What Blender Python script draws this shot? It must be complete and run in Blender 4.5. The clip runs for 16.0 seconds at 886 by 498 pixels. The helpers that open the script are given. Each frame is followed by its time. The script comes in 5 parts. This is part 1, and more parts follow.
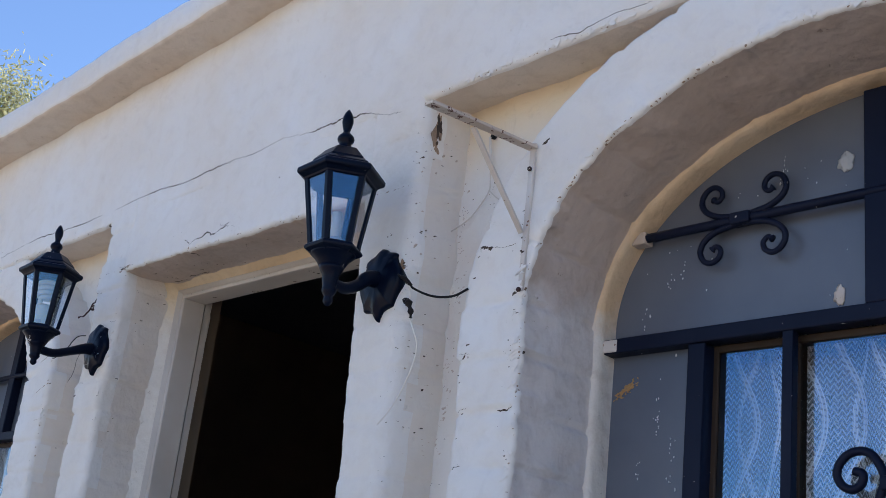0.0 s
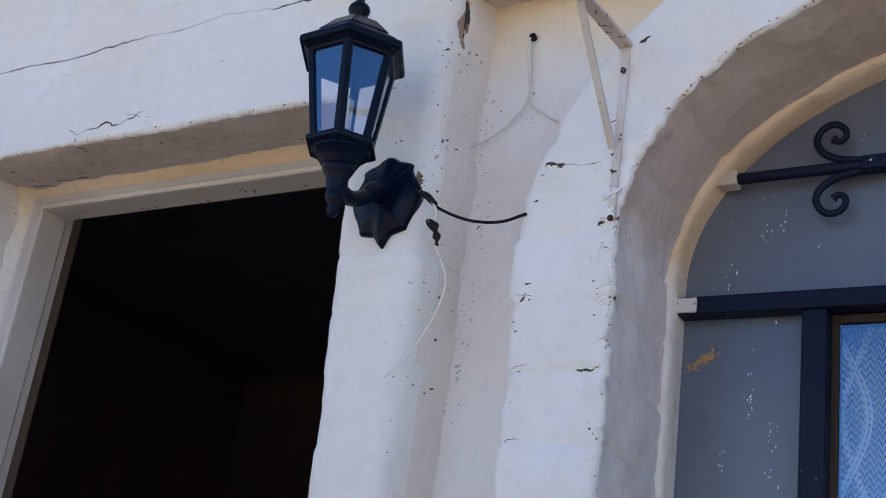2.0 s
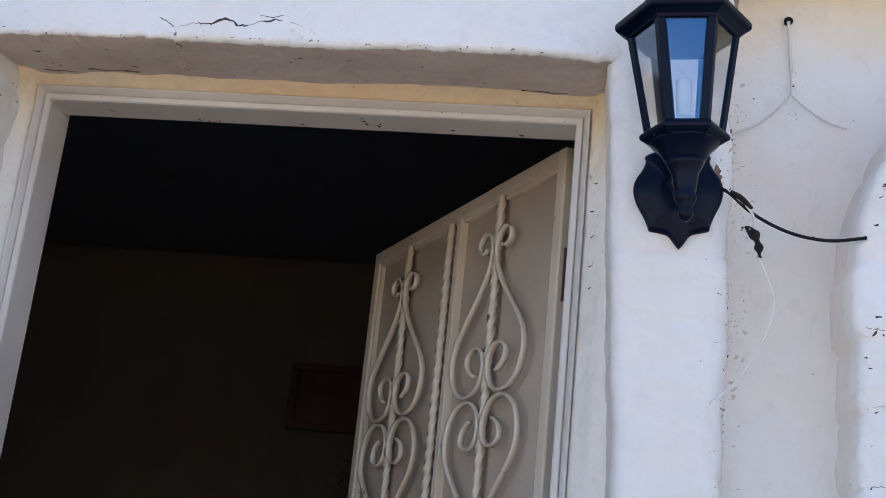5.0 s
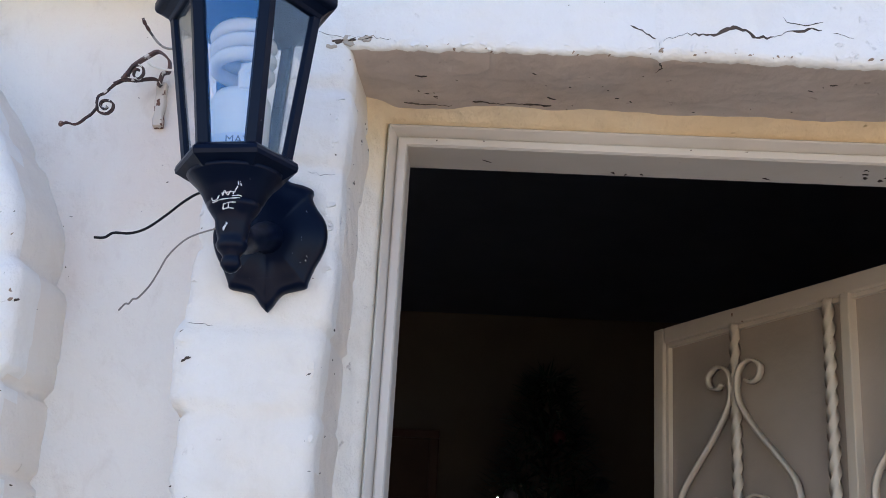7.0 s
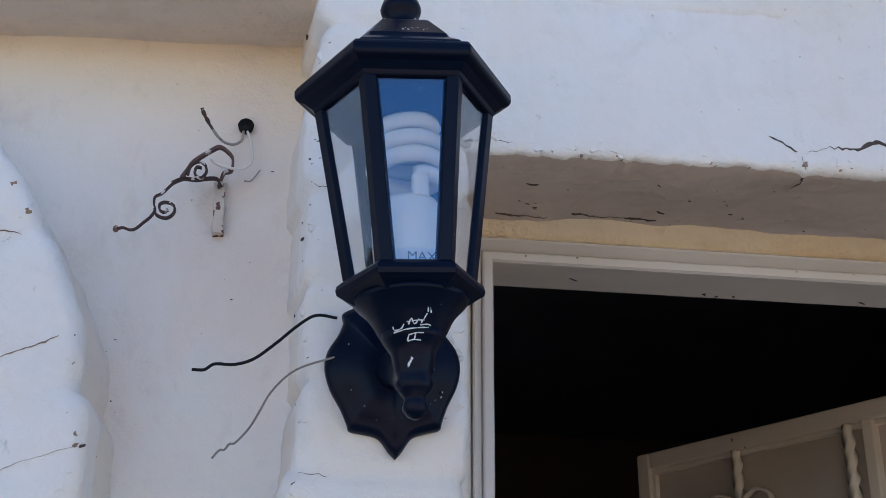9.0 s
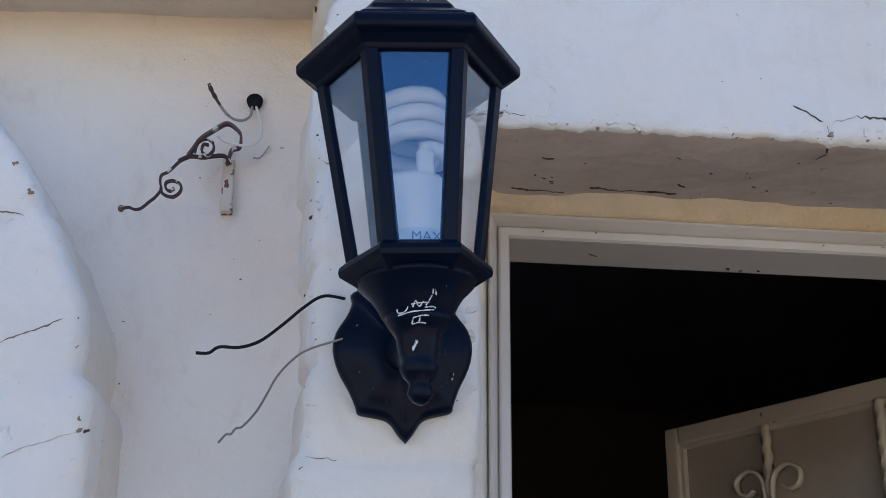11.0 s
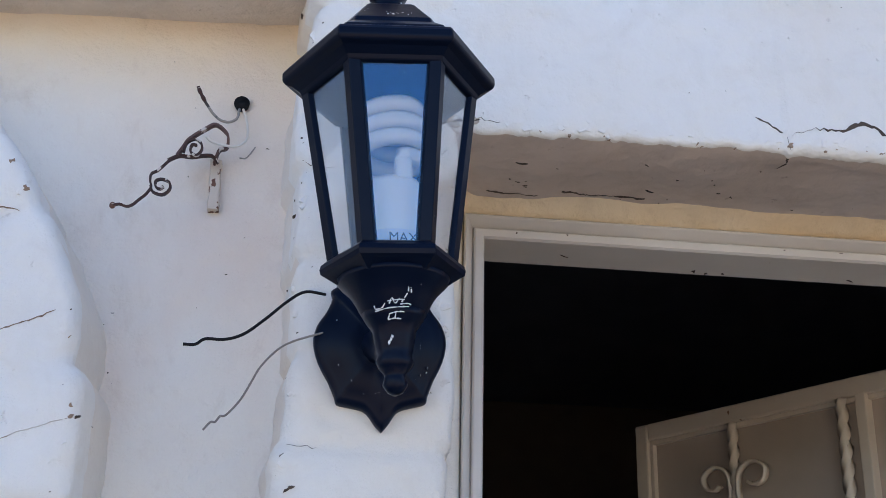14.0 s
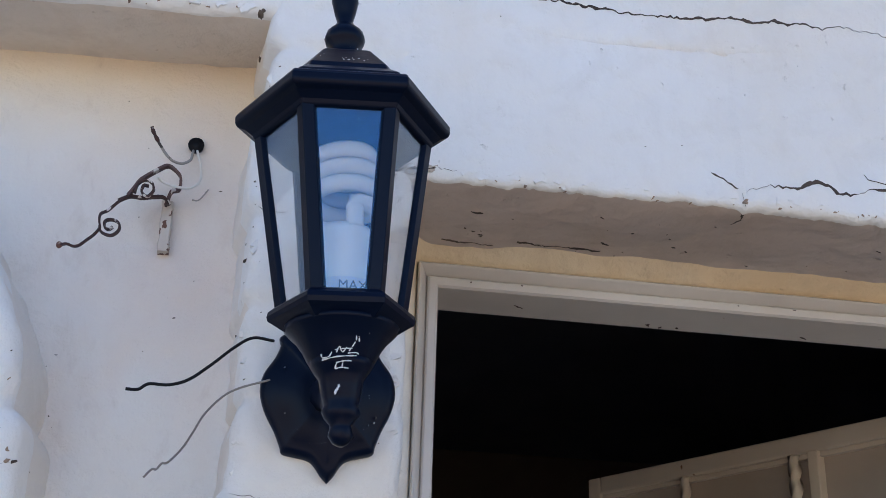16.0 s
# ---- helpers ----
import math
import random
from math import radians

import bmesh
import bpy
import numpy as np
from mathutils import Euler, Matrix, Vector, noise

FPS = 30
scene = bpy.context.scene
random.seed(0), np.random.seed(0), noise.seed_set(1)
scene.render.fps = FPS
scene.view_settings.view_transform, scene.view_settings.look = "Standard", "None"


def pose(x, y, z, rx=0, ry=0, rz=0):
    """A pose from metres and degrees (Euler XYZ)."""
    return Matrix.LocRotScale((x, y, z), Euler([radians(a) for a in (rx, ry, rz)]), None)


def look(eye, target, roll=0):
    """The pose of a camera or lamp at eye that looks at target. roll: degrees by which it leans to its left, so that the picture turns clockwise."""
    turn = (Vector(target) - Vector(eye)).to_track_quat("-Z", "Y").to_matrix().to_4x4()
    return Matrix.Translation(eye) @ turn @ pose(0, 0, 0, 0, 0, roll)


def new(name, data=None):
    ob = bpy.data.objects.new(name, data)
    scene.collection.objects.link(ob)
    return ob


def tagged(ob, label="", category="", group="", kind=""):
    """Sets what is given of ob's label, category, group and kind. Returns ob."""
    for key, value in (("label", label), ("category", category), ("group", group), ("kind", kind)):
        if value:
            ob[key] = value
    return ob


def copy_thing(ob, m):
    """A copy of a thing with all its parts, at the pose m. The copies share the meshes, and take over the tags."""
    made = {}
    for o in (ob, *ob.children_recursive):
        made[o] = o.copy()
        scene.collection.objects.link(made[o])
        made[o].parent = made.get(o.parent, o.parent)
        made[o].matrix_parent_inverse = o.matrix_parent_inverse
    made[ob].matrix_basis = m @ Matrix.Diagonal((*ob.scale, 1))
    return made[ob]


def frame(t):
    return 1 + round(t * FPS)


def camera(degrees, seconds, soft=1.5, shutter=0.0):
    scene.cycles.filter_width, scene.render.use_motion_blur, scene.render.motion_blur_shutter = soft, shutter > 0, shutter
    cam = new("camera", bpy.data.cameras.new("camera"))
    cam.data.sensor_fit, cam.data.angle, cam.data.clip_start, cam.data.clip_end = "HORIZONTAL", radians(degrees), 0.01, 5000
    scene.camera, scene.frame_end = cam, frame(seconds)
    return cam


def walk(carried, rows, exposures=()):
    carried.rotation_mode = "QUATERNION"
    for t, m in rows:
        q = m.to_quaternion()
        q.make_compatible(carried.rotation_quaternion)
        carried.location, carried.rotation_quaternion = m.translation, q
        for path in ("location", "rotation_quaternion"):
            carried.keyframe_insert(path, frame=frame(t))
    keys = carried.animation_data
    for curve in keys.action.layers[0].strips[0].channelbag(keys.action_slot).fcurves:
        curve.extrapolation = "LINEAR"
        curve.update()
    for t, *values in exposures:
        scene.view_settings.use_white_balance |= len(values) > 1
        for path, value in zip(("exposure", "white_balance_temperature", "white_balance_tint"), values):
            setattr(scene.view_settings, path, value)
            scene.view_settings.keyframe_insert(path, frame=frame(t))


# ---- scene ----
cam = camera(39.9, 16.0, soft=0.5)
PATH = [
    (0, (2.524, -1.613, 1.242), (1.1349, -0.3369, 1.9069), 6.59),
    (0.5, (2.491, -1.627, 1.216), (1.1174, -0.33, 1.8725), 5.94),
    (1, (2.362, -1.613, 1.189), (1.0958, -0.2121, 1.848), 5.09),
    (1.5, (2.031, -1.569, 1.225), (0.8716, -0.0704, 1.8652), 4.80),
    (2, (1.708, -1.521, 1.23), (0.6866, 0.0389, 1.9534), 8.01),
    (2.5, (1.428, -1.73, 1.256), (0.748, -0.0011, 1.9967), 9.36),
    (3, (1.287, -1.846, 1.232), (0.5224, -0.1216, 1.8967), 9.23),
    (5.5, (0.205, -1.677, 1.423), (0.0884, 0.2378, 1.9885), 4.37),
    (6, (-0.068, -1.579, 1.438), (-0.1173, 0.343, 1.9889), 3.15),
    (6.5, (-0.267, -1.361, 1.501), (-0.3326, 0.5361, 2.1308), 2.57),
    (7, (-0.402, -1.199, 1.627), (-0.4785, 0.6987, 2.2538), 3.24),
    (7.5, (-0.492, -1.113, 1.674), (-0.5556, 0.7687, 2.3487), 3.33),
    (8, (-0.599, -1.065, 1.703), (-0.5505, 0.7914, 2.4456), 2.26),
    (8.5, (-0.705, -1.038, 1.699), (-0.4886, 0.7819, 2.4998), 0.52),
    (9, (-0.72, -1.027, 1.697), (-0.483, 0.7927, 2.4924), 0.52),
    (11.5, (-0.692, -0.999, 1.718), (-0.5179, 0.8508, 2.4582), 0.58),
    (12, (-0.691, -0.995, 1.715), (-0.5186, 0.8565, 2.4515), 0.45),
    (12.5, (-0.692, -1.005, 1.717), (-0.5175, 0.8375, 2.4751), 0.82),
    (13, (-0.691, -1.022, 1.709), (-0.5088, 0.8192, 2.4685), 0.93),
    (13.5, (-0.697, -1.055, 1.698), (-0.4837, 0.7898, 2.4404), 0.92),
    (14, (-0.697, -1.057, 1.698), (-0.4833, 0.787, 2.4422), 1.22),
    (14.5, (-0.698, -1.05, 1.701), (-0.4843, 0.7826, 2.473), 1.44),
    (15, (-0.699, -1.056, 1.699), (-0.4855, 0.7638, 2.5006), 1.73),
    (15.5, (-0.695, -1.057, 1.699), (-0.4881, 0.7574, 2.5146), 2.14),
    (16, (-0.688, -1.048, 1.705), (-0.4172, 0.7581, 2.5203), 1.83),
]
walk(cam, [(t, look(e, g, r)) for t, e, g, r in PATH], [(0, 0.78, 5950, 15), (1, 0.83, 5950, 15), (1.5, 0.95, 6000, 16), (3, 1.0, 5950, 15), (5.5, 1.57, 6150, 16), (6, 1.75, 6250, 19), (6.5, 1.65, 6150, 17), (7, 1.53, 6050, 15), (8, 1.33, 5950, 15), (8.5, 0.98, 5900, 14), (9, 0.98, 5900, 14), (11.5, 0.95, 5900, 14), (12, 1.25, 5900, 14), (12.5, 0.98, 5900, 14), (13, 1.02, 5900, 14), (13.5, 1.2, 5900, 14), (14.5, 1.22, 5900, 14), (15, 0.98, 5900, 14), (15.5, 1.1, 5900, 14), (16, 1.13, 5900, 14)])

from mathutils.bvhtree import BVHTree

# ---- world, sun, exposure ----
SUN_EL, SUN_AZ = radians(50), radians(12)
world = bpy.data.worlds.new("sky")
scene.world = world
world.use_nodes = True
wn = world.node_tree.nodes
sky = wn.new("ShaderNodeTexSky")
sky.sky_type = "NISHITA"
sky.sun_disc = False
sky.sun_elevation, sky.sun_rotation = SUN_EL, SUN_AZ
sky.air_density, sky.dust_density, sky.ozone_density = 1.0, 0.08, 3.5
wn["Background"].inputs["Strength"].default_value = 0.12
world.node_tree.links.new(sky.outputs[0], wn["Background"].inputs["Color"])
sun = new("sun", bpy.data.lights.new("sun", "SUN"))
sun.data.energy, sun.data.angle, sun.data.color = 4.0, radians(0.5), (1.0, 0.93, 0.82)
sun_way = Vector((math.sin(SUN_AZ) * math.cos(SUN_EL), math.cos(SUN_AZ) * math.cos(SUN_EL), math.sin(SUN_EL)))
sun.matrix_world = look(sun_way * 30, (0, 0, 0))


# ---- materials ----
class Nodes:
    """A small builder of node materials."""

    def __init__(self, name, rough=0.6, metal=0.0):
        self.m = bpy.data.materials.new(name)
        self.m.use_nodes = True
        self.t = self.m.node_tree
        self.b = self.t.nodes["Principled BSDF"]
        self.b.inputs["Roughness"].default_value = rough
        self.b.inputs["Metallic"].default_value = metal
        self.co = self.add("ShaderNodeTexCoord").outputs["Object"]

    def add(self, kind):
        return self.t.nodes.new(kind)

    def link(self, a, b):
        self.t.links.new(a, b)

    def noise(self, scale, detail=4.0, rough=0.55, squeeze=(1, 1, 1), distort=0.0):
        mp = self.add("ShaderNodeMapping")
        mp.inputs["Scale"].default_value = squeeze
        self.link(self.co, mp.inputs["Vector"])
        n = self.add("ShaderNodeTexNoise")
        n.inputs["Scale"].default_value = scale
        n.inputs["Detail"].default_value = detail
        n.inputs["Roughness"].default_value = rough
        n.inputs["Distortion"].default_value = distort
        self.link(mp.outputs[0], n.inputs["Vector"])
        return n.outputs["Fac"]

    def ramp(self, fac, lo, hi, a=(0, 0, 0), b=(1, 1, 1)):
        r = self.add("ShaderNodeValToRGB")
        r.color_ramp.elements[0].position, r.color_ramp.elements[1].position = lo, hi
        r.color_ramp.elements[0].color, r.color_ramp.elements[1].color = (*a, 1), (*b, 1)
        self.link(fac, r.inputs[0])
        return r.outputs[0]

    def mix(self, fac, a, b):
        n = self.add("ShaderNodeMix")
        n.data_type = "RGBA"
        for sock, v in ((n.inputs[0], fac), (n.inputs[6], a), (n.inputs[7], b)):
            if isinstance(v, (int, float)):
                sock.default_value = v
            elif isinstance(v, tuple):
                sock.default_value = (*v, 1)
            else:
                self.link(v, sock)
        return n.outputs[2]

    def math(self, op, a, b=0.0, clamp=False):
        n = self.add("ShaderNodeMath")
        n.operation, n.use_clamp = op, clamp
        for sock, v in ((n.inputs[0], a), (n.inputs[1], b)):
            if isinstance(v, (int, float)):
                sock.default_value = v
            else:
                self.link(v, sock)
        return n.outputs[0]

    def colour(self, c):
        if isinstance(c, tuple):
            self.b.inputs["Base Color"].default_value = (*c, 1)
        else:
            self.link(c, self.b.inputs["Base Color"])
        return self

    def bump(self, height, strength=0.3, distance=0.004):
        n = self.add("ShaderNodeBump")
        n.inputs["Strength"].default_value = strength
        n.inputs["Distance"].default_value = distance
        self.link(height, n.inputs["Height"])
        self.link(n.outputs[0], self.b.inputs["Normal"])
        return self


def plaster(name, base, warm, dirt, stain=0.5, rough=0.62, mottled=0.10, lumps=0.6, pitted=0.16, below=None, edge=2.035, sharp=16.0):
    n = Nodes(name, rough)
    c = n.mix(n.ramp(n.noise(2.3, 3), 0.38, 0.68), base, warm)
    streak = n.ramp(n.noise(5, 5, 0.6, (1.6, 1.6, 0.35)), 0.56, 0.78)
    c = n.mix(n.math("MULTIPLY", streak, stain), c, warm)
    if below:
        height = n.add("ShaderNodeSeparateXYZ")
        n.link(n.co, height.inputs[0])
        ragged = n.math("ADD", height.outputs[2], n.math("MULTIPLY", n.noise(9, 6, 0.65), 0.22))
        over = n.math("MULTIPLY", n.math("SUBTRACT", ragged, edge), sharp, True)
        c = n.mix(over, below, c)
    mottle = n.ramp(n.noise(19, 6, 0.65, distort=0.6), 0.48, 0.74)
    c = n.mix(n.math("MULTIPLY", mottle, mottled), c, dirt)
    speck = n.ramp(n.noise(64, 4, 0.6), 0.66, 0.70)
    patch = n.ramp(n.noise(6, 2), 0.5, 0.6)
    pits = n.math("MULTIPLY", speck, patch)
    c = n.mix(n.math("MULTIPLY", pits, pitted), c, dirt)
    n.colour(c)
    h = n.math("ADD", n.math("MULTIPLY", n.noise(34, 6, 0.66), lumps), n.math("MULTIPLY", n.noise(9, 3), 2.4))
    h = n.math("ADD", h, n.math("MULTIPLY", n.noise(190, 3), 0.06))
    h = n.math("SUBTRACT", h, n.math("MULTIPLY", pits, 0.25))
    return n.bump(h, 0.75, 0.009).m


WHITE = plaster("white_masonry_paint", (0.80, 0.79, 0.77), (0.77, 0.715, 0.64), (0.30, 0.22, 0.15), 0.6)
CREAM = plaster("cream_masonry_paint", (0.77, 0.725, 0.665), (0.73, 0.645, 0.555), (0.30, 0.20, 0.12), mottled=0.08)
# Dull paint, browned further by underside shade and ground bounce held in its colour.
REVEAL = plaster("dull_reveal_paint_with_shade", (0.62, 0.53, 0.47), (0.56, 0.45, 0.37), (0.25, 0.17, 0.10), 0.7, mottled=0.26, lumps=0.38, pitted=0.5, below=(0.74, 0.69, 0.66))
# Darker tan so that downward faces carry their shade in the colour.
SOFFIT = plaster("shade_toned_soffit_paint", (0.70, 0.625, 0.54), (0.66, 0.55, 0.44), (0.30, 0.21, 0.13), 0.7, mottled=0.22, lumps=0.8, pitted=0.4)
ARCH_STRIP = plaster("tan_strip_paint", (0.74, 0.52, 0.30), (0.75, 0.60, 0.42), (0.30, 0.19, 0.10), 0.8, mottled=0.3, below=(0.77, 0.71, 0.63))
FILLET = plaster("ochre_over_cream_fillet", (0.74, 0.575, 0.36), (0.77, 0.655, 0.47), (0.26, 0.16, 0.08), 0.6, mottled=0.2, pitted=0.35, below=(0.78, 0.73, 0.65), edge=2.215, sharp=9.0)
MORTAR = plaster("crumbly_pale_mortar", (0.52, 0.45, 0.37), (0.42, 0.34, 0.26), (0.12, 0.08, 0.05), 0.6, 0.9, 0.6, 1.4, 0.8)
RUBBED = plaster("rubbed_older_paint", (0.60, 0.51, 0.43), (0.52, 0.42, 0.34), (0.25, 0.17, 0.11), 0.6, mottled=0.4)
BROWN = plaster("bared_brown_mortar", (0.25, 0.165, 0.11), (0.38, 0.28, 0.20), (0.07, 0.045, 0.03), 0.6, 0.9, 0.6, 1.2)


def paint(name, base, other, rough, chip=None, chip_at=0.72, scale=30, metal=0.0, bumpy=0.2, gloss=0.5):
    n = Nodes(name, rough, metal)
    n.b.inputs["Specular IOR Level"].default_value = gloss
    c = n.mix(n.ramp(n.noise(4, 4), 0.35, 0.7), base, other)
    if chip:
        c = n.mix(n.ramp(n.noise(scale, 3, 0.55), chip_at, chip_at + 0.025), c, chip)
    n.colour(c)
    return n.bump(n.math("ADD", n.noise(60, 4), n.math("MULTIPLY", n.noise(12, 2), 2.0)), bumpy, 0.002).m


BLACK = paint("black_lantern_paint", (0.0014, 0.0036, 0.0125), (0.0028, 0.006, 0.019), 0.30, (0.55, 0.54, 0.52), 0.735, 70, bumpy=0.15, gloss=0.12)
IRON = paint("black_iron_paint", (0.005, 0.008, 0.022), (0.011, 0.015, 0.034), 0.42, (0.5, 0.48, 0.45), 0.73, 52, gloss=0.11)
STEEL_GREY = paint("grey_panel_paint", (0.098, 0.115, 0.152), (0.135, 0.150, 0.182), 0.30, (0.62, 0.62, 0.6), 0.745, 26, bumpy=0.1)
FRAME = paint("cream_door_frame_paint", (0.62, 0.575, 0.525), (0.54, 0.48, 0.42), 0.42, (0.30, 0.20, 0.13), 0.74, 34)
LEAF = paint("beige_door_paint", (0.68, 0.59, 0.47), (0.58, 0.48, 0.36), 0.40, (0.22, 0.11, 0.05), 0.70, 24)
PANEL = paint("taupe_sheet_paint", (0.48, 0.40, 0.325), (0.39, 0.315, 0.24), 0.5, (0.30, 0.22, 0.15), 0.74, 14, bumpy=0.45)
WOOD = paint("brown_window_wood", (0.034, 0.022, 0.014), (0.06, 0.038, 0.025), 0.6, (0.4, 0.36, 0.3), 0.72, 35, bumpy=0.5, gloss=0.2)
BRACKET = paint("painted_bracket", (0.68, 0.65, 0.61), (0.50, 0.41, 0.34), 0.6, (0.22, 0.12, 0.08), 0.67, 90, bumpy=0.5)
RUST = paint("rusted_iron", (0.022, 0.013, 0.012), (0.075, 0.030, 0.022), 0.75, (0.62, 0.56, 0.5), 0.62, 85, bumpy=0.6)
HINGE = paint("brown_hinge_paint", (0.16, 0.07, 0.05), (0.10, 0.05, 0.04), 0.5, (0.6, 0.5, 0.42), 0.68, 70)
DARK = paint("dark_crack_grime", (0.035, 0.026, 0.022), (0.12, 0.085, 0.06), 0.9)
CABLE_BLACK = paint("black_cable", (0.008, 0.008, 0.010), (0.018, 0.018, 0.02), 0.5, gloss=0.12)
CABLE_PALE = paint("pale_old_cable", (0.82, 0.79, 0.74), (0.68, 0.63, 0.56), 0.6)
FOOT = paint("flaking_white_iron", (0.66, 0.61, 0.55), (0.50, 0.38, 0.28), 0.7, (0.13, 0.055, 0.035), 0.585, 70, bumpy=0.6)
PAINTED_WIRE = paint("painted_over_wire", (0.72, 0.68, 0.62), (0.60, 0.54, 0.47), 0.6)
WIRE_GREY = paint("weathered_wire", (0.10, 0.09, 0.085), (0.40, 0.36, 0.32), 0.6, (0.05, 0.04, 0.04), 0.6, 40)
STRAP = paint("peeling_strap", (0.06, 0.026, 0.024), (0.13, 0.07, 0.062), 0.7, (0.58, 0.53, 0.49), 0.60, 60, bumpy=0.6)
DULL_SILVER = paint("dull_silver_bauble", (0.10, 0.10, 0.11), (0.07, 0.07, 0.08), 0.4)
MUD = paint("dry_mud", (0.48, 0.29, 0.12), (0.40, 0.24, 0.10), 0.9, bumpy=0.6)
TAPE = paint("black_tape", (0.010, 0.009, 0.010), (0.022, 0.018, 0.017), 0.5, (0.5, 0.47, 0.44), 0.70, 120, gloss=0.12)
CFL = paint("white_lamp_glass", (0.90, 0.88, 0.81), (0.86, 0.84, 0.77), 0.25)
PRINT = paint("grey_print", (0.10, 0.11, 0.13), (0.13, 0.13, 0.15), 0.6)
SMEAR = paint("thin_grey_smear", (0.42, 0.43, 0.44), (0.34, 0.35, 0.37), 0.6)
LABEL = paint("pale_label", (0.72, 0.73, 0.74), (0.66, 0.67, 0.69), 0.5)
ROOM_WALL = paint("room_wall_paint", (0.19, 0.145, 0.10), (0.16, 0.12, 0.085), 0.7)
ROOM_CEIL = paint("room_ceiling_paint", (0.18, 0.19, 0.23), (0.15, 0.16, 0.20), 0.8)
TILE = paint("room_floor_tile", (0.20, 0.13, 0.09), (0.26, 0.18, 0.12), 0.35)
PIC_FRAME = paint("dark_picture_wood", (0.10, 0.045, 0.025), (0.14, 0.07, 0.04), 0.4)
PIC = paint("faded_canvas", (0.09, 0.05, 0.035), (0.16, 0.09, 0.05), 0.7)
NEEDLE = paint("dark_green_needles", (0.02, 0.05, 0.025), (0.035, 0.07, 0.03), 0.6)
BAUBLE = paint("red_bauble", (0.12, 0.014, 0.014), (0.10, 0.012, 0.02), 0.3)
BARK = paint("grey_bark", (0.16, 0.12, 0.09), (0.24, 0.19, 0.14), 0.85, bumpy=0.7)
GROUND = paint("sandy_ground", (0.50, 0.40, 0.28), (0.44, 0.34, 0.23), 0.9, bumpy=0.6)
ROOF = paint("roof_mortar", (0.45, 0.40, 0.35), (0.38, 0.33, 0.29), 0.9)


def leaf_material():
    n = Nodes("pale_green_leaf", 0.5)
    r = n.add("ShaderNodeNewGeometry").outputs["Random Per Island"]
    c = n.ramp(r, 0.0, 1.0, (0.26, 0.28, 0.12), (0.62, 0.60, 0.36))
    n.colour(c)
    through_leaf = n.add("ShaderNodeBsdfTranslucent")
    n.link(c, through_leaf.inputs[0])
    both = n.add("ShaderNodeMixShader")
    both.inputs[0].default_value = 0.5
    n.link(n.b.outputs[0], both.inputs[1])
    n.link(through_leaf.outputs[0], both.inputs[2])
    n.link(both.outputs[0], n.t.nodes["Material Output"].inputs["Surface"])
    return n.m


FOLIAGE = leaf_material()


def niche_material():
    """Cream paint that turns ochre in a ragged band at the top."""
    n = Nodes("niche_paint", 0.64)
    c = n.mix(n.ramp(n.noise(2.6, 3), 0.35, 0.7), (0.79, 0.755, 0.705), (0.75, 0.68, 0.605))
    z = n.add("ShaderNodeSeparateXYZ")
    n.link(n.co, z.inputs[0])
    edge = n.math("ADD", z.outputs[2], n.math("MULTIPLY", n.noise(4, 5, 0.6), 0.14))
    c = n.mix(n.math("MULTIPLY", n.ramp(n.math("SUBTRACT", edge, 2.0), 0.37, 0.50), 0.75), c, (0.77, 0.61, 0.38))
    rosy = n.ramp(n.noise(3.5, 4, 0.6, (1, 1, 0.5)), 0.52, 0.72)
    c = n.mix(n.math("MULTIPLY", rosy, 0.65), c, (0.73, 0.605, 0.52))
    grime = n.ramp(n.noise(24, 6, 0.68, (1, 1, 0.6), 0.5), 0.56, 0.76)
    c = n.mix(n.math("MULTIPLY", grime, 0.22), c, (0.36, 0.25, 0.17))
    n.colour(c)
    return n.bump(n.math("ADD", n.noise(32, 6, 0.62), n.math("MULTIPLY", n.noise(8, 2), 2.2)), 0.7, 0.008).m


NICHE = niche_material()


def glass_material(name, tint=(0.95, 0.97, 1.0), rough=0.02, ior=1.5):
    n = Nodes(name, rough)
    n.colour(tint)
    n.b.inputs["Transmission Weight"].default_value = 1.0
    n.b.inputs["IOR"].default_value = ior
    # Blue specular tint paints a deeper sky colour into the reflections.
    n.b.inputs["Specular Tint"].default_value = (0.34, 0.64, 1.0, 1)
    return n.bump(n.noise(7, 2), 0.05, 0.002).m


# IOR raised above plain glass to strengthen the blue-tinted reflections.
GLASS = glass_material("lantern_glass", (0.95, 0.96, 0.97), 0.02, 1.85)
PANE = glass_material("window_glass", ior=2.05)


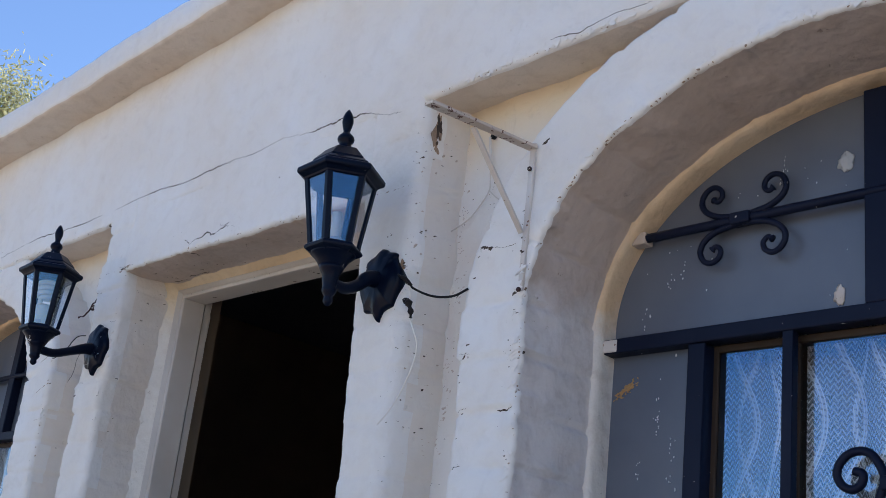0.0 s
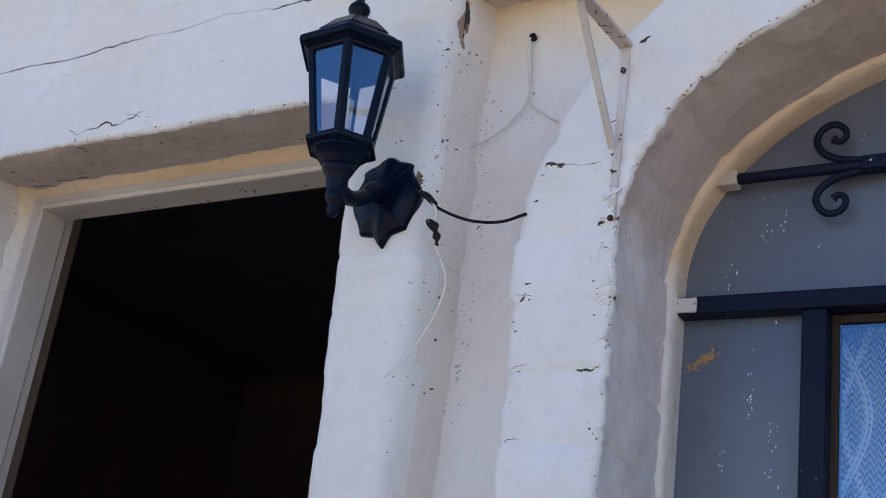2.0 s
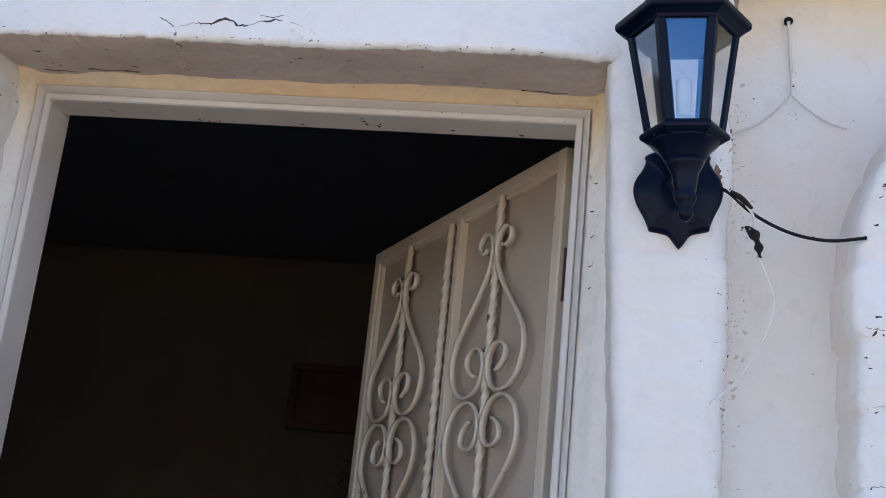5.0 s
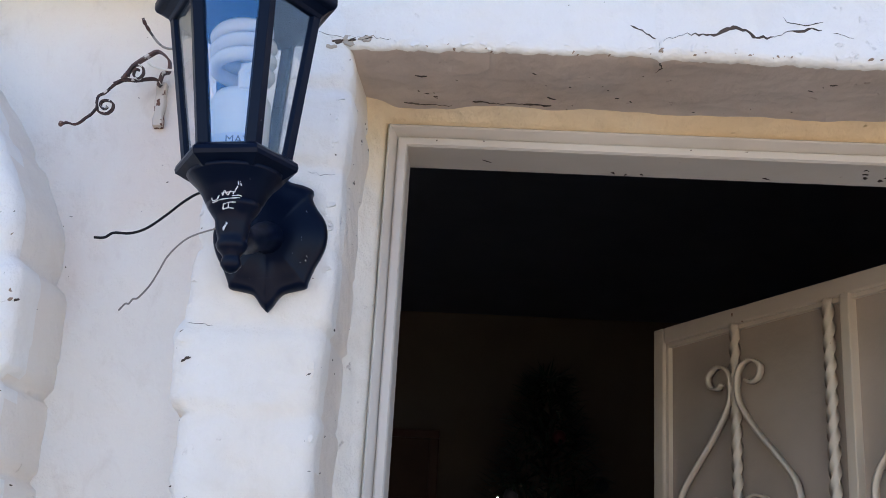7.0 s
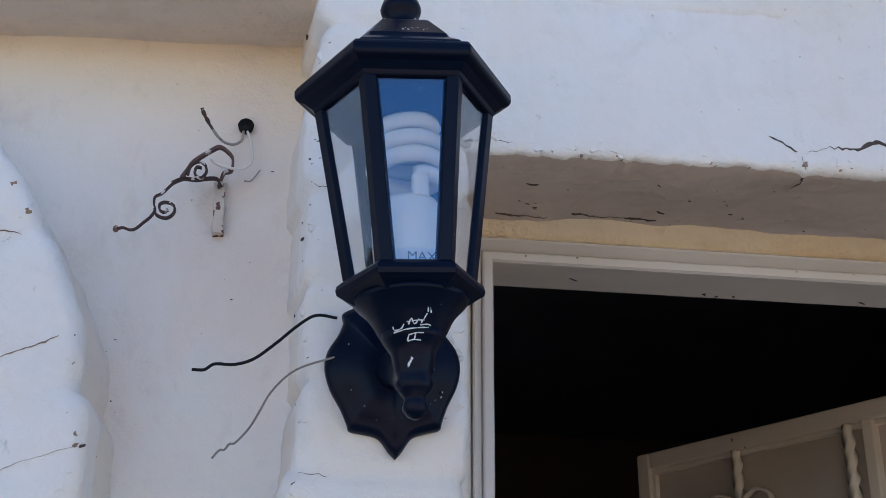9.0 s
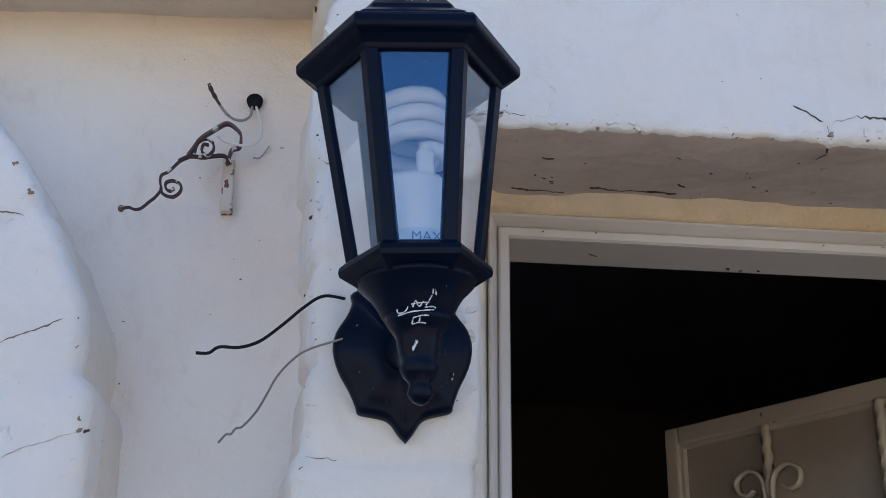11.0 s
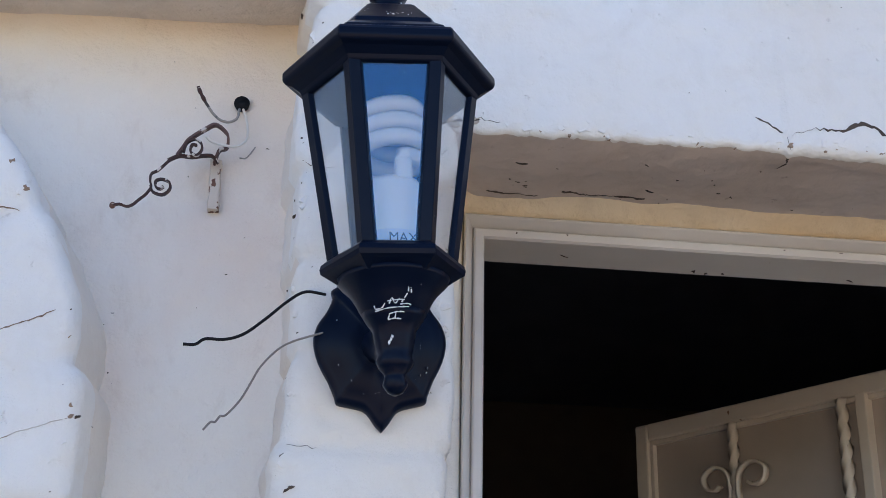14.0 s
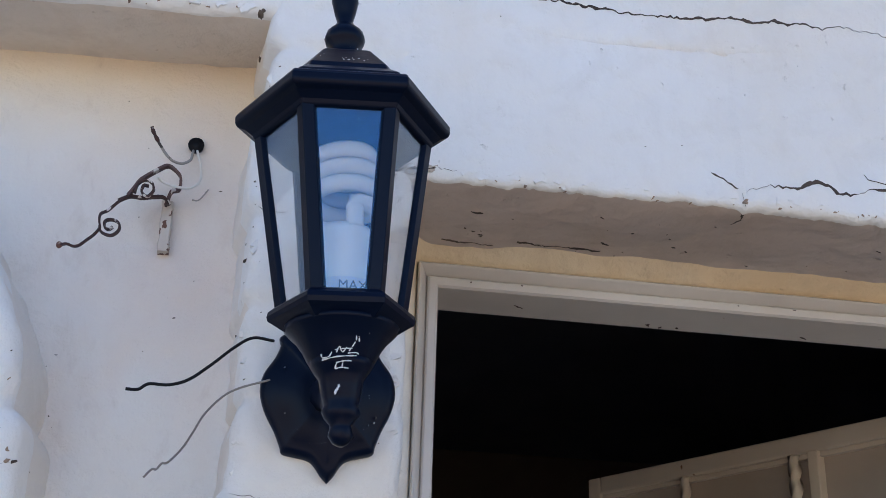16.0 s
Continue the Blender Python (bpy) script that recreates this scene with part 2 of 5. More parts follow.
def lace_material():
    """White net with zigzag rows and wavy solid bands."""
    n = Nodes("white_lace", 0.85)
    n.colour((0.88, 0.89, 0.91))
    s = n.add("ShaderNodeSeparateXYZ")
    n.link(n.co, s.inputs[0])
    x, z = s.outputs[0], s.outputs[2]
    zig = n.math("PINGPONG", x, 0.0066)
    rows = n.math("PINGPONG", n.math("ADD", z, n.math("MULTIPLY", zig, 1.7)), 0.0060)
    thread = n.math("LESS_THAN", rows, 0.0021)
    wob = n.math("MULTIPLY", n.math("SINE", n.math("MULTIPLY", z, 17.0)), 0.028)
    u = n.math("ADD", x, wob)
    band = n.math("LESS_THAN", n.math("PINGPONG", u, 0.036), 0.0065)
    u2 = n.math("SUBTRACT", x, n.math("MULTIPLY", wob, 0.8))
    band2 = n.math("LESS_THAN", n.math("PINGPONG", u2, 0.058), 0.005)
    ladder = n.math("LESS_THAN", n.math("PINGPONG", n.math("ADD", z, n.math("MULTIPLY", x, 0.4)), 0.0055), 0.0036)
    rails = n.math("LESS_THAN", n.math("PINGPONG", n.math("ADD", u, 0.0018), 0.0036), 0.0013)
    bands = n.math("MULTIPLY", n.math("MAXIMUM", band, band2), n.math("MAXIMUM", n.math("MULTIPLY", ladder, 0.8), n.math("MAXIMUM", rails, 0.35)))
    fac = n.math("MAXIMUM", n.math("MULTIPLY", thread, 0.7), bands)
    fac = n.math("MAXIMUM", fac, 0.22)
    tr = n.add("ShaderNodeBsdfTransparent")
    mixer = n.add("ShaderNodeMixShader")
    n.link(fac, mixer.inputs[0])
    n.link(tr.outputs[0], mixer.inputs[1])
    n.link(n.b.outputs[0], mixer.inputs[2])
    n.link(mixer.outputs[0], n.t.nodes["Material Output"].inputs["Surface"])
    return n.m


LACE = lace_material()


def lamp_material(name, colour, strength):
    n = Nodes(name)
    n.b.inputs["Emission Color"].default_value = (*colour, 1)
    n.b.inputs["Emission Strength"].default_value = strength
    return n.m


BULB_LIT = lamp_material("tiny_lit_bulb", (1.0, 0.95, 0.9), 0.8)


# ---- geometry helpers ----
def part(name, bm, material, parent=None, label="", smooth=True, bevel=0.0):
    """One bmesh as one mesh object, under its thing or by itself."""
    bmesh.ops.recalc_face_normals(bm, faces=bm.faces)
    me = bpy.data.meshes.new(name)
    bm.to_mesh(me)
    bm.free()
    me.materials.append(material)
    for p in me.polygons:
        p.use_smooth = smooth
    ob = new(name, me)
    if parent:
        ob.parent = parent
    if label:
        ob["label"] = label
    if bevel:
        b = ob.modifiers.new("bevel", "BEVEL")
        b.width, b.segments, b.limit_method = bevel, 2, "ANGLE"
    return ob


def empty(name, label, category="", m=Matrix(), kind="", group=""):
    ob = new(name)
    ob.empty_display_size = 0.05
    ob.matrix_world = m
    return tagged(ob, label, category, group, kind)


def grid(bm, rows, close=False, caps=False):
    """Joins rows of points, all of one length, into a sheet."""
    vs = [[bm.verts.new(p) for p in r] for r in rows]
    for a, b in zip(vs, vs[1:]):
        k = len(a)
        for i in range(k if close else k - 1):
            j = (i + 1) % k
            bm.faces.new((a[i], a[j], b[j], b[i]))
    if caps:
        bm.faces.new(vs[0])
        bm.faces.new(vs[-1][::-1])
    return vs


def box(bm, x0, x1, y0, y1, z0, z1):
    vs = [bm.verts.new((x, y, z)) for x in (x0, x1) for y in (y0, y1) for z in (z0, z1)]
    for f in ((0, 1, 3, 2), (4, 6, 7, 5), (0, 4, 5, 1), (2, 3, 7, 6), (0, 2, 6, 4), (1, 5, 7, 3)):
        bm.faces.new([vs[i] for i in f])


def one_box(name, dims, material, parent=None, label="", bevel=0.003):
    bm = bmesh.new()
    box(bm, *dims)
    return part(name, bm, material, parent, label, False, bevel)


def smooth_line(points, per=8):
    """A rounded line through the points."""
    p = [Vector(q) for q in points]
    p = [2 * p[0] - p[1]] + p + [2 * p[-1] - p[-2]]
    out = []
    for i in range(1, len(p) - 2):
        a, b, c, d = p[i - 1:i + 3]
        for k in range(per):
            t = k / per
            out.append(0.5 * (2 * b + (c - a) * t + (2 * a - 5 * b + 4 * c - d) * t * t + (3 * b - a - 3 * c + d) * t ** 3))
    return out + [p[-2]]


def tube(bm, line, r, sides=8, taper=None):
    rows = []
    up = Vector((0.13, 0.2, 0.97)).normalized()
    for i, p in enumerate(line):
        way = (line[min(i + 1, len(line) - 1)] - line[max(i - 1, 0)]).normalized()
        a = way.cross(up)
        a = a.normalized() if a.length > 1e-4 else Vector((1, 0, 0))
        b = way.cross(a)
        rr = r * (taper(i / max(1, len(line) - 1)) if taper else 1.0)
        rows.append([p + rr * (math.cos(k * math.tau / sides) * a + math.sin(k * math.tau / sides) * b) for k in range(sides)])
    grid(bm, rows, True, True)


def flat_bar(bm, line, normal, thick, deep):
    """A flat iron bar bent along a line; its depth lies along the normal."""
    n = Vector(normal).normalized()
    rows = []
    for i, p in enumerate(line):
        way = (line[min(i + 1, len(line) - 1)] - line[max(i - 1, 0)]).normalized()
        s = way.cross(n).normalized() * thick / 2
        d = n * deep / 2
        rows.append([p + s + d, p - s + d, p - s - d, p + s - d])
    grid(bm, rows, True, True)


def lathe(bm, profile, sides, centre=(0, 0), turn=0.0):
    """Turns (radius, z) pairs round an upright axis."""
    rows = []
    for r, z in profile:
        rows.append([Vector((centre[0] + r * math.cos(turn + k * math.tau / sides), centre[1] + r * math.sin(turn + k * math.tau / sides), z)) for k in range(sides)])
    grid(bm, rows, True, True)


def paint_bands(ob, second, band):
    """A second, shade-darkened colour on the first strips of a swept profile: band(strip number) tells which."""
    ob.data.materials.append(second)
    for f in ob.data.polygons:
        f.material_index = 1 if band(f.index) else 0
    return ob


def rough(p, amp=0.0022, scale=7.0):
    """Hand-laid unevenness of plaster at two sizes."""
    v = Vector(p)
    return amp * (noise.noise(v * scale) + 0.45 * noise.noise(v * scale * 4.1 + Vector((5, 3, 1))))


def skin(obs):
    """The common surface of some meshes, to seat small things on."""
    co, faces = [], []
    for ob in obs:
        k = len(co)
        co += [ob.matrix_world @ v.co for v in ob.data.vertices]
        faces += [[k + i for i in f.vertices] for f in ob.data.polygons]
    return BVHTree.FromPolygons(co, faces)


def fine_steps(lo, mid, hi, coarse, fine):
    out = list(np.arange(lo, mid, coarse)) + list(np.arange(mid, hi, fine))
    return [float(v) for v in out] + [hi]


# ---- large structure ----
def ground_sheet():
    bm = bmesh.new()
    for f in ((-600, 600, -600, 600),):
        vs = [bm.verts.new(p) for p in ((f[0], f[2], 0), (f[1], f[2], 0), (f[1], f[3], 0), (f[0], f[3], 0))]
        bm.faces.new(vs)
    tagged(part("ground", bm, GROUND, None, "", False), "bare sandy ground in front of the house", "ground", kind="structure")


ground_sheet()

NICHE_Y, Z_FINE = 0.125, 1.40
# height and start of the brick courses on the two strips and the two arches
COURSES = {1: (0.108, 0.0), 2: (0.090, 0.50), 3: (0.109, 0.15), 4: (0.095, 0.24)}
rnd = random.Random(7)
COURSE_SHIFT = [rnd.uniform(-1, 1) for _ in range(200)]


def course_at(u, k0):
    high, start = COURSES[k0]
    return u / high + start + 0.04 * math.sin(u * 9 + k0)


def course(u, k0=0):
    """Side shift (-1 to 1) of the brick course at height or arc length u, and how near its joint is (0 to 1)."""
    q = course_at(u, k0)
    k, f = int(math.floor(q)), q - math.floor(q)
    gap = math.exp(-((min(f, 1 - f) * COURSES[k0][0]) / (0.0040 if f < 0.5 else 0.0070)) ** 2)
    return COURSE_SHIFT[(k + 31 * k0) % 200], gap


def corner(c, r, a0, a1, n=5):
    """Points of a rounded corner."""
    return [(c[0] + r * math.cos(radians(a0 + (a1 - a0) * i / n)), c[1] + r * math.sin(radians(a0 + (a1 - a0) * i / n))) for i in range(n + 1)]


def two_paints(ob, second, where):
    """A second paint on the faces whose middle answers to the rule."""
    ob.data.materials.append(second)
    for f in ob.data.polygons:
        f.material_index = 1 if where(f.center) else 0
    return ob


def pilaster(name, side, x_out, x_in_top, slope, z_top, wild, k0, label):
    """A plastered brick strip between the door and a niche. side: 1 to the right of the door, -1 to the left."""
    bm = bmesh.new()
    rows = []
    for z in fine_steps(0.0, Z_FINE, z_top, 0.05, 0.0065):
        shift, gap = course(z, k0)
        xo = abs(x_out) + 0.8 * wild * shift - 0.6 * wild * gap + rough((1, k0, z), 0.004, 9) + rough((2, k0, z), 0.0026, 38)
        xi = abs(x_in_top) + slope * max(0.0, 2.25 - z) + rough((3, k0, z), 0.0045, 8) + 0.25 * wild * (shift + gap)
        ro, ri = (0.034 if side > 0 else 0.018) + 0.008 * noise.noise((k0, 0, z * 6)), (0.026 if side > 0 else 0.018)
        pts = [(xo + 0.012, 0.14), (xo + 0.010, 0.10), (xo + 0.004, 0.06)]
        pts += [(xo - ro + ro * math.cos(a), ro - ro * math.sin(a)) for a in np.linspace(0, math.pi / 2, 7)]
        pts += [(xo - ro + (xi + ri - xo + ro) * t, 0.0) for t in np.linspace(0.1, 0.9, 9)]
        pts += [(xi + ri - ri * math.sin(a), ri - ri * math.cos(a)) for a in np.linspace(0, math.pi / 2, 5)]
        pts += [(xi - 0.001, 0.045), (xi - 0.003, 0.08), (xi - 0.005, 0.12), (xi - 0.006, 0.17), (xi - 0.006, 0.30)]
        row = []
        for x, y in pts:
            q = Vector((side * x, y, z))
            bulge = rough(q, 0.0046, 8) + (0.6 * wild * gap * (0.5 + noise.noise(q * 11)) - 0.22 * wild * shift if y < 0.05 else 0)
            row.append(q + Vector((-side * rough(q + Vector((9, 0, 0)), 0.002, 10), bulge if y < 0.1 else 0, 0)))
        rows.append(row)
    grid(bm, rows)
    return tagged(two_paints(part(name, bm, WHITE), CREAM, lambda c: c.y > 0.042 + 0.02 * noise.noise(c * 9)), label, "wall", kind="structure")


pilaster("wall_pilaster_right", 1, 0.664, 0.474, 0.060, 2.47, 0.005, 1, "white-painted plastered brick strip beside the doorway")
pilaster("wall_pilaster_left", -1, 0.716, 0.560, 0.012, 2.475, 0.010, 2, "white-painted brick strip with lumpy courses beside the doorway")

ARCH_A, ARCH_B, SPRING = 0.608, 0.398, 1.945
BAND = 0.165


def arch_stations(cx, drop):
    """Points of an arch's inner edge with the outward way and the length run, from the floor up, over and down."""
    out, run = [], 0.0
    for z in fine_steps(0.0, Z_FINE, SPRING, 0.05, 0.0065):
        out.append((Vector((cx - ARCH_A, 0, z)), Vector((-1, 0, 0)), z))
    n = 190
    last = out[-1][0]
    run = SPRING
    for i in range(1, n):
        a = math.pi - math.pi * i / n
        p = Vector((cx + ARCH_A * math.cos(a), 0, SPRING + ARCH_B * math.sin(a)))
        w = Vector((ARCH_B * math.cos(a), 0, ARCH_A * math.sin(a))).normalized()
        run += (p - last).length
        last = p
        out.append((p, w, run))
    for z in reversed(fine_steps(0.0, Z_FINE, SPRING, 0.05, 0.0065)):
        out.append((Vector((cx + ARCH_A, 0, z)), Vector((1, 0, 0)), run + SPRING - z))
    return [(p - Vector((0, 0, drop if p.z > 0.5 else 0)), w, u) for p, w, u in out]


def niche_top(x):
    """Height of the uneven line along the tops of the niches."""
    return 2.440 + 0.028 * x


def arch_wall(name, cx, drop, k0):
    """The plastered brick band round an arched window, with its reveal."""
    face, reveal, strip = bmesh.new(), bmesh.new(), bmesh.new()
    rf, rr, rs = [], [], []
    for p, w, u in arch_stations(cx, drop):
        shift, gap = course(u, k0)
        tame = 1.0 if p.z < 2.06 else max(0.35, 1 - (p.z - 2.06) * 4)
        wide = BAND + 0.008 * tame * shift - 0.008 * tame * gap + rough((u, k0, 1), 0.006, 7) + rough((u, k0, 2), 0.0034, 34)
        if w.z > 0.02:
            wide = min(wide, (niche_top(p.x) + 0.004 - p.z) / w.z)
        edge = rough((u, k0, 4), 0.006, 16) + rough((u, k0, 9), 0.0048, 60) + 0.004 * tame * gap
        ro, ri = 0.016, 0.010
        pts = [(wide + 0.008, 0.14), (wide + 0.005, 0.10), (wide + 0.002, 0.05)]
        pts += [(wide - ro + ro * math.cos(a), ro - ro * math.sin(a)) for a in np.linspace(0, math.pi / 2, 6)]
        pts += [(wide - ro + (ri + edge - wide + ro) * t, 0.0) for t in np.linspace(0.1, 0.92, 9)]
        front = pts + [(ri + edge - ri * math.sin(a), ri - ri * math.cos(a)) for a in np.linspace(0, math.pi / 2, 5)]
        row = []
        for s, y in front:
            q = p + w * s + Vector((0, y, 0))
            b = rough(q, 0.0046, 8) + ((0.0075 if k0 == 3 else 0.0100) * tame * gap * (0.5 + 0.9 * noise.noise(q * 11)) - 0.0030 * tame * shift + rough(q, 0.0016, 31) if y < 0.04 else 0)
            row.append(q + Vector((0, b if y < 0.09 else 0, 0)) + w * rough(q + Vector((4, 4, 4)), 0.0015, 12))
        rf.append(row)
        row = [row[-1].copy()]
        for s, y in [(edge * 0.6, 0.03), (edge * 0.4 - 0.001, 0.06), (-0.002, 0.09), (-0.003, 0.12), (-0.003, 0.15), (-0.002, 0.18), (0.0, 0.20), (0.001, 0.222)]:
            q = p + w * s + Vector((0, y, 0))
            row.append(q + w * (rough(q, 0.0048, 11) + 0.0065 * gap * (0.4 + tame) * (0.5 + noise.noise(q * 13))))
        rr.append(row)
        wob = rough((u, k0, 20), 0.003, 10) + rough((u, k0, 22), 0.0009, 45)
        rs.append([p + w * (s + wob * (y < 0.25)) + Vector((0, y + rough((u, 3, 3), 0.003, 12) * (y < 0.22), 0)) for s, y in ((0.006, 0.210), (-0.004, 0.212), (-0.008, 0.217), (-0.010, 0.228), (-0.009, 0.244), (-0.009, 0.262), (-0.009, 0.30))])
    grid(face, rf)
    grid(reveal, rr)
    grid(strip, rs)
    wall = tagged(two_paints(part(name, face, WHITE), CREAM, lambda c: c.y > 0.035 + 0.01 * noise.noise(c * 14)), "white plastered brick band round an arched window", "wall", kind="structure")
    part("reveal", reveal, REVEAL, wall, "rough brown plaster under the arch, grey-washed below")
    part("ochre_strip", strip, ARCH_STRIP, wall, "ochre paint strip next to the window, paler below")
    return wall


arch_wall("wall_arch_right", 1.620, 0.0, 3)
arch_wall("wall_arch_left", -1.660, 0.02, 4)


def niche_back(name, x0, x1, z1):
    bm = bmesh.new()
    rows = []
    for z in fine_steps(0.0, Z_FINE, z1, 0.07, 0.012):
        k = min(1.0, max(0.0, (z - SPRING) / (ARCH_B + 0.05)))
        far = abs(x0) + (abs(x1) - abs(x0)) * min(1.0, (0.42 + 0.75 * (1 - (1 - k * k) ** 0.5)))
        rows.append([Vector((math.copysign(x, x0), NICHE_Y + rough((x, x0, z), 0.006, 4) + rough((x, 7, z), 0.0015, 22), z)) for x in np.linspace(abs(x0), far, 60)])
    grid(bm, rows)
    tagged(part(name, bm, NICHE), "cream-painted recessed wall panel turning ochre at its top", "wall", kind="structure")


niche_back("wall_niche_right", 0.60, 1.44, 2.54)
niche_back("wall_niche_left", -0.64, -1.48, 2.50)


def upper_wall():
    """The wall above niches and arches; its lower edge is the top of the niches."""
    bm = bmesh.new()
    rows = []
    xs = [float(v) for v in np.arange(-5.0, -2.6, 0.08)] + [float(v) for v in np.arange(-2.6, 2.6, 0.012)] + [float(v) for v in np.arange(2.6, 5.01, 0.08)]
    for x in xs:
        z0 = niche_top(x)
        chip = rough((x, 1, 1), 0.004, 9) + rough((x, 1, 5), 0.002, 50)
        z1 = 2.955 + 0.06 * min(x, 0.3)
        pts = [(0.30, z0), (0.16, z0 + 0.004), (0.12, z0 + 0.012), (0.08, z0 + 0.004), (0.04, z0 + 0.001), (0.012, z0 + chip), (0.004, z0 + 0.003 + chip), (0.0, z0 + 0.012 + chip)]
        pts += [(0.0, z0 + 0.025 + (z1 - z0 - 0.025) * t) for t in np.linspace(0, 1, 26)]
        rows.append([Vector((x, y + rough((x, y, z), 0.004, 5), z + (rough((x, y, 8), 0.004, 10) if y > 0.03 else 0))) for y, z in pts])
    grid(bm, rows)
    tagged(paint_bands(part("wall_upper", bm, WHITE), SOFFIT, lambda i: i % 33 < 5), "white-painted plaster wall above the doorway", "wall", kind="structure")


upper_wall()


def lintel():
    bm = bmesh.new()
    rows = []
    for x in np.arange(-0.690, 0.600, 0.004):
        x = float(x)
        chip = rough((x, 2, 2), 0.004, 10) + rough((x, 2, 6), 0.0036, 50) + rough((x, 2, 9), 0.0018, 130) + (0.004 if x < -0.226 else 0)
        sag = 0.006 * noise.noise((x * 2.5, 1, 0))
        out = 0.0065 if x > -0.226 else 0.003
        top = 2.555 + 0.016 * noise.noise((x * 2.2, 5, 0)) + 0.007 * noise.noise((x * 9, 5, 2))
        pts = [(0.30, 2.256), (0.165, 2.256), (0.12, 2.254), (0.085, 2.252), (0.05, 2.250), (0.016, 2.249 + chip * 0.7), (0.004, 2.249 + chip), (0.0, 2.250 + chip), (-out * 0.8, 2.254 + chip), (-out, 2.260 + chip)]
        pts += [(-out * (1 - t) + 0.006 * t, 2.275 + chip + (top - 2.275 - chip) * t) for t in np.linspace(0, 1, 16)] + [(0.014, top + 0.004), (0.03, top + 0.006)]
        sink = 0.020 * min(1.0, max(0.0, (x - 0.47) / 0.06, (-0.555 - x) / 0.085))
        pts = [(y + sink if y < 0.05 else y, z) for y, z in pts]
        rows.append([Vector((x, y + (rough((x, y, z), 0.0035, 6) if y < 0.1 else 0), z + sag + (rough((x, y, 3), 0.004, 11) if y > 0.02 else 0))) for y, z in pts])
    vs = grid(bm, rows)
    bm.faces.new(vs[0])
    bm.faces.new(vs[-1])
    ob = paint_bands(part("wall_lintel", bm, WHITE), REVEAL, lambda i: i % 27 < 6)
    return tagged(ob, "white plastered lintel with chipped and cracked lower edge", "wall", kind="structure")


lintel()


def cornice():
    bm = bmesh.new()
    rows = []
    for x in list(np.arange(-5.0, 5.01, 0.02)):
        x = float(x)
        z = 2.915 + 0.06 * min(x, 0.3)
        pts = [(0.05, 0.004), (0.01, 0.003), (-0.03, 0.0), (-0.075, -0.002), (-0.108, -0.002), (-0.118, 0.003), (-0.122, 0.012), (-0.124, 0.035), (-0.124, 0.065), (-0.122, 0.088), (-0.114, 0.098), (-0.08, 0.103), (0.0, 0.105), (0.30, 0.106)]
        rows.append([Vector((x, y + rough((x, y, h), 0.006, 4), z + h + rough((x, 4, 1), 0.008, 3) + rough((x, y, 6), 0.003, 14))) for y, h in pts])
    grid(bm, rows)
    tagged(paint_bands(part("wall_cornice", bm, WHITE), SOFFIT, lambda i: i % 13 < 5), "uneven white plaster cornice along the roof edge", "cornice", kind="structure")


cornice()


def shell():
    """Backing wall with its openings, room, ceiling and roof, which close the place."""
    bm = bmesh.new()
    for name, d in (("wall_front_left", (-5, -2.25, 0.008, 0.34, 0, 2.36)), ("wall_front_right", (2.22, 5, 0.008, 0.34, 0, 2.49))):
        tagged(one_box(name, d, WHITE), "plain white outer front wall", "wall", kind="structure")
    for d in ((-5, -2.26, 0.27, 0.335, 2.36, 2.9), (2.23, 5, 0.27, 0.335, 2.49, 3.0), (-1.04, -0.565, 0.29, 0.34, 0, 2.6), (0.50, 1.01, 0.29, 0.34, 0, 2.6),
              (-0.565, 0.50, 0.29, 0.34, 2.262, 2.6), (-2.26, -1.04, 0.32, 0.36, 0, 0.9), (1.01, 2.23, 0.32, 0.36, 0, 0.9),
              (-2.26, -1.04, 0.31, 0.34, 2.335, 2.6), (1.01, 2.23, 0.31, 0.34, 2.335, 2.6), (-2.26, 2.23, 0.28, 0.34, 2.6, 3.06)):
        box(bm, *d)
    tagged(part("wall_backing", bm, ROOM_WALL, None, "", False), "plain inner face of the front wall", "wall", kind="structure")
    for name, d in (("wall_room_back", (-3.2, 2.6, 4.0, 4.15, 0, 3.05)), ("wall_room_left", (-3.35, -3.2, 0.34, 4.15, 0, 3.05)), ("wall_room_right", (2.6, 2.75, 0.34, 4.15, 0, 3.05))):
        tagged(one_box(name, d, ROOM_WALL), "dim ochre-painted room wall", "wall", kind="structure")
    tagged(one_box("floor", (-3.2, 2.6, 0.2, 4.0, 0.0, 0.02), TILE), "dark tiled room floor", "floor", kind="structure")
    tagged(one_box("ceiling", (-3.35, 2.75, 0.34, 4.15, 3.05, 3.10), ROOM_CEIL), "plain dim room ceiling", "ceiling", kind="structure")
    tagged(one_box("roof", (-5, 5, 0.25, 4.4, 3.10, 3.20), ROOF), "flat mortar roof", "roof", kind="structure")
    for name, d in (("wall_end_left", (-5.0, -4.85, 0.34, 4.4, 0, 3.1)), ("wall_end_right", (4.85, 5.0, 0.34, 4.4, 0, 3.1)), ("wall_rear", (-5, 5, 4.25, 4.4, 0, 3.1))):
        tagged(one_box(name, d, WHITE), "plain white outer wall", "wall", kind="structure")


shell()

# ---- door frame and door ----
X0, X1, ZT = -0.508, 0.424, 2.212


def u_frame(bm, head, rows_profile):
    """Sweeps (outward distance, depth) pairs up one jamb, along the head and down the other, with mitred corners."""
    rows = []
    for q, y in rows_profile:
        rows.append([Vector((X0 - q, y, 0)), Vector((X0 - q, y, 1.2)), Vector((X0 - q, y, ZT + q + head)), Vector((X1 + q, y, ZT + q + head)), Vector((X1 + q, y, 1.2)), Vector((X1 + q, y, 0))])
    grid(bm, rows)


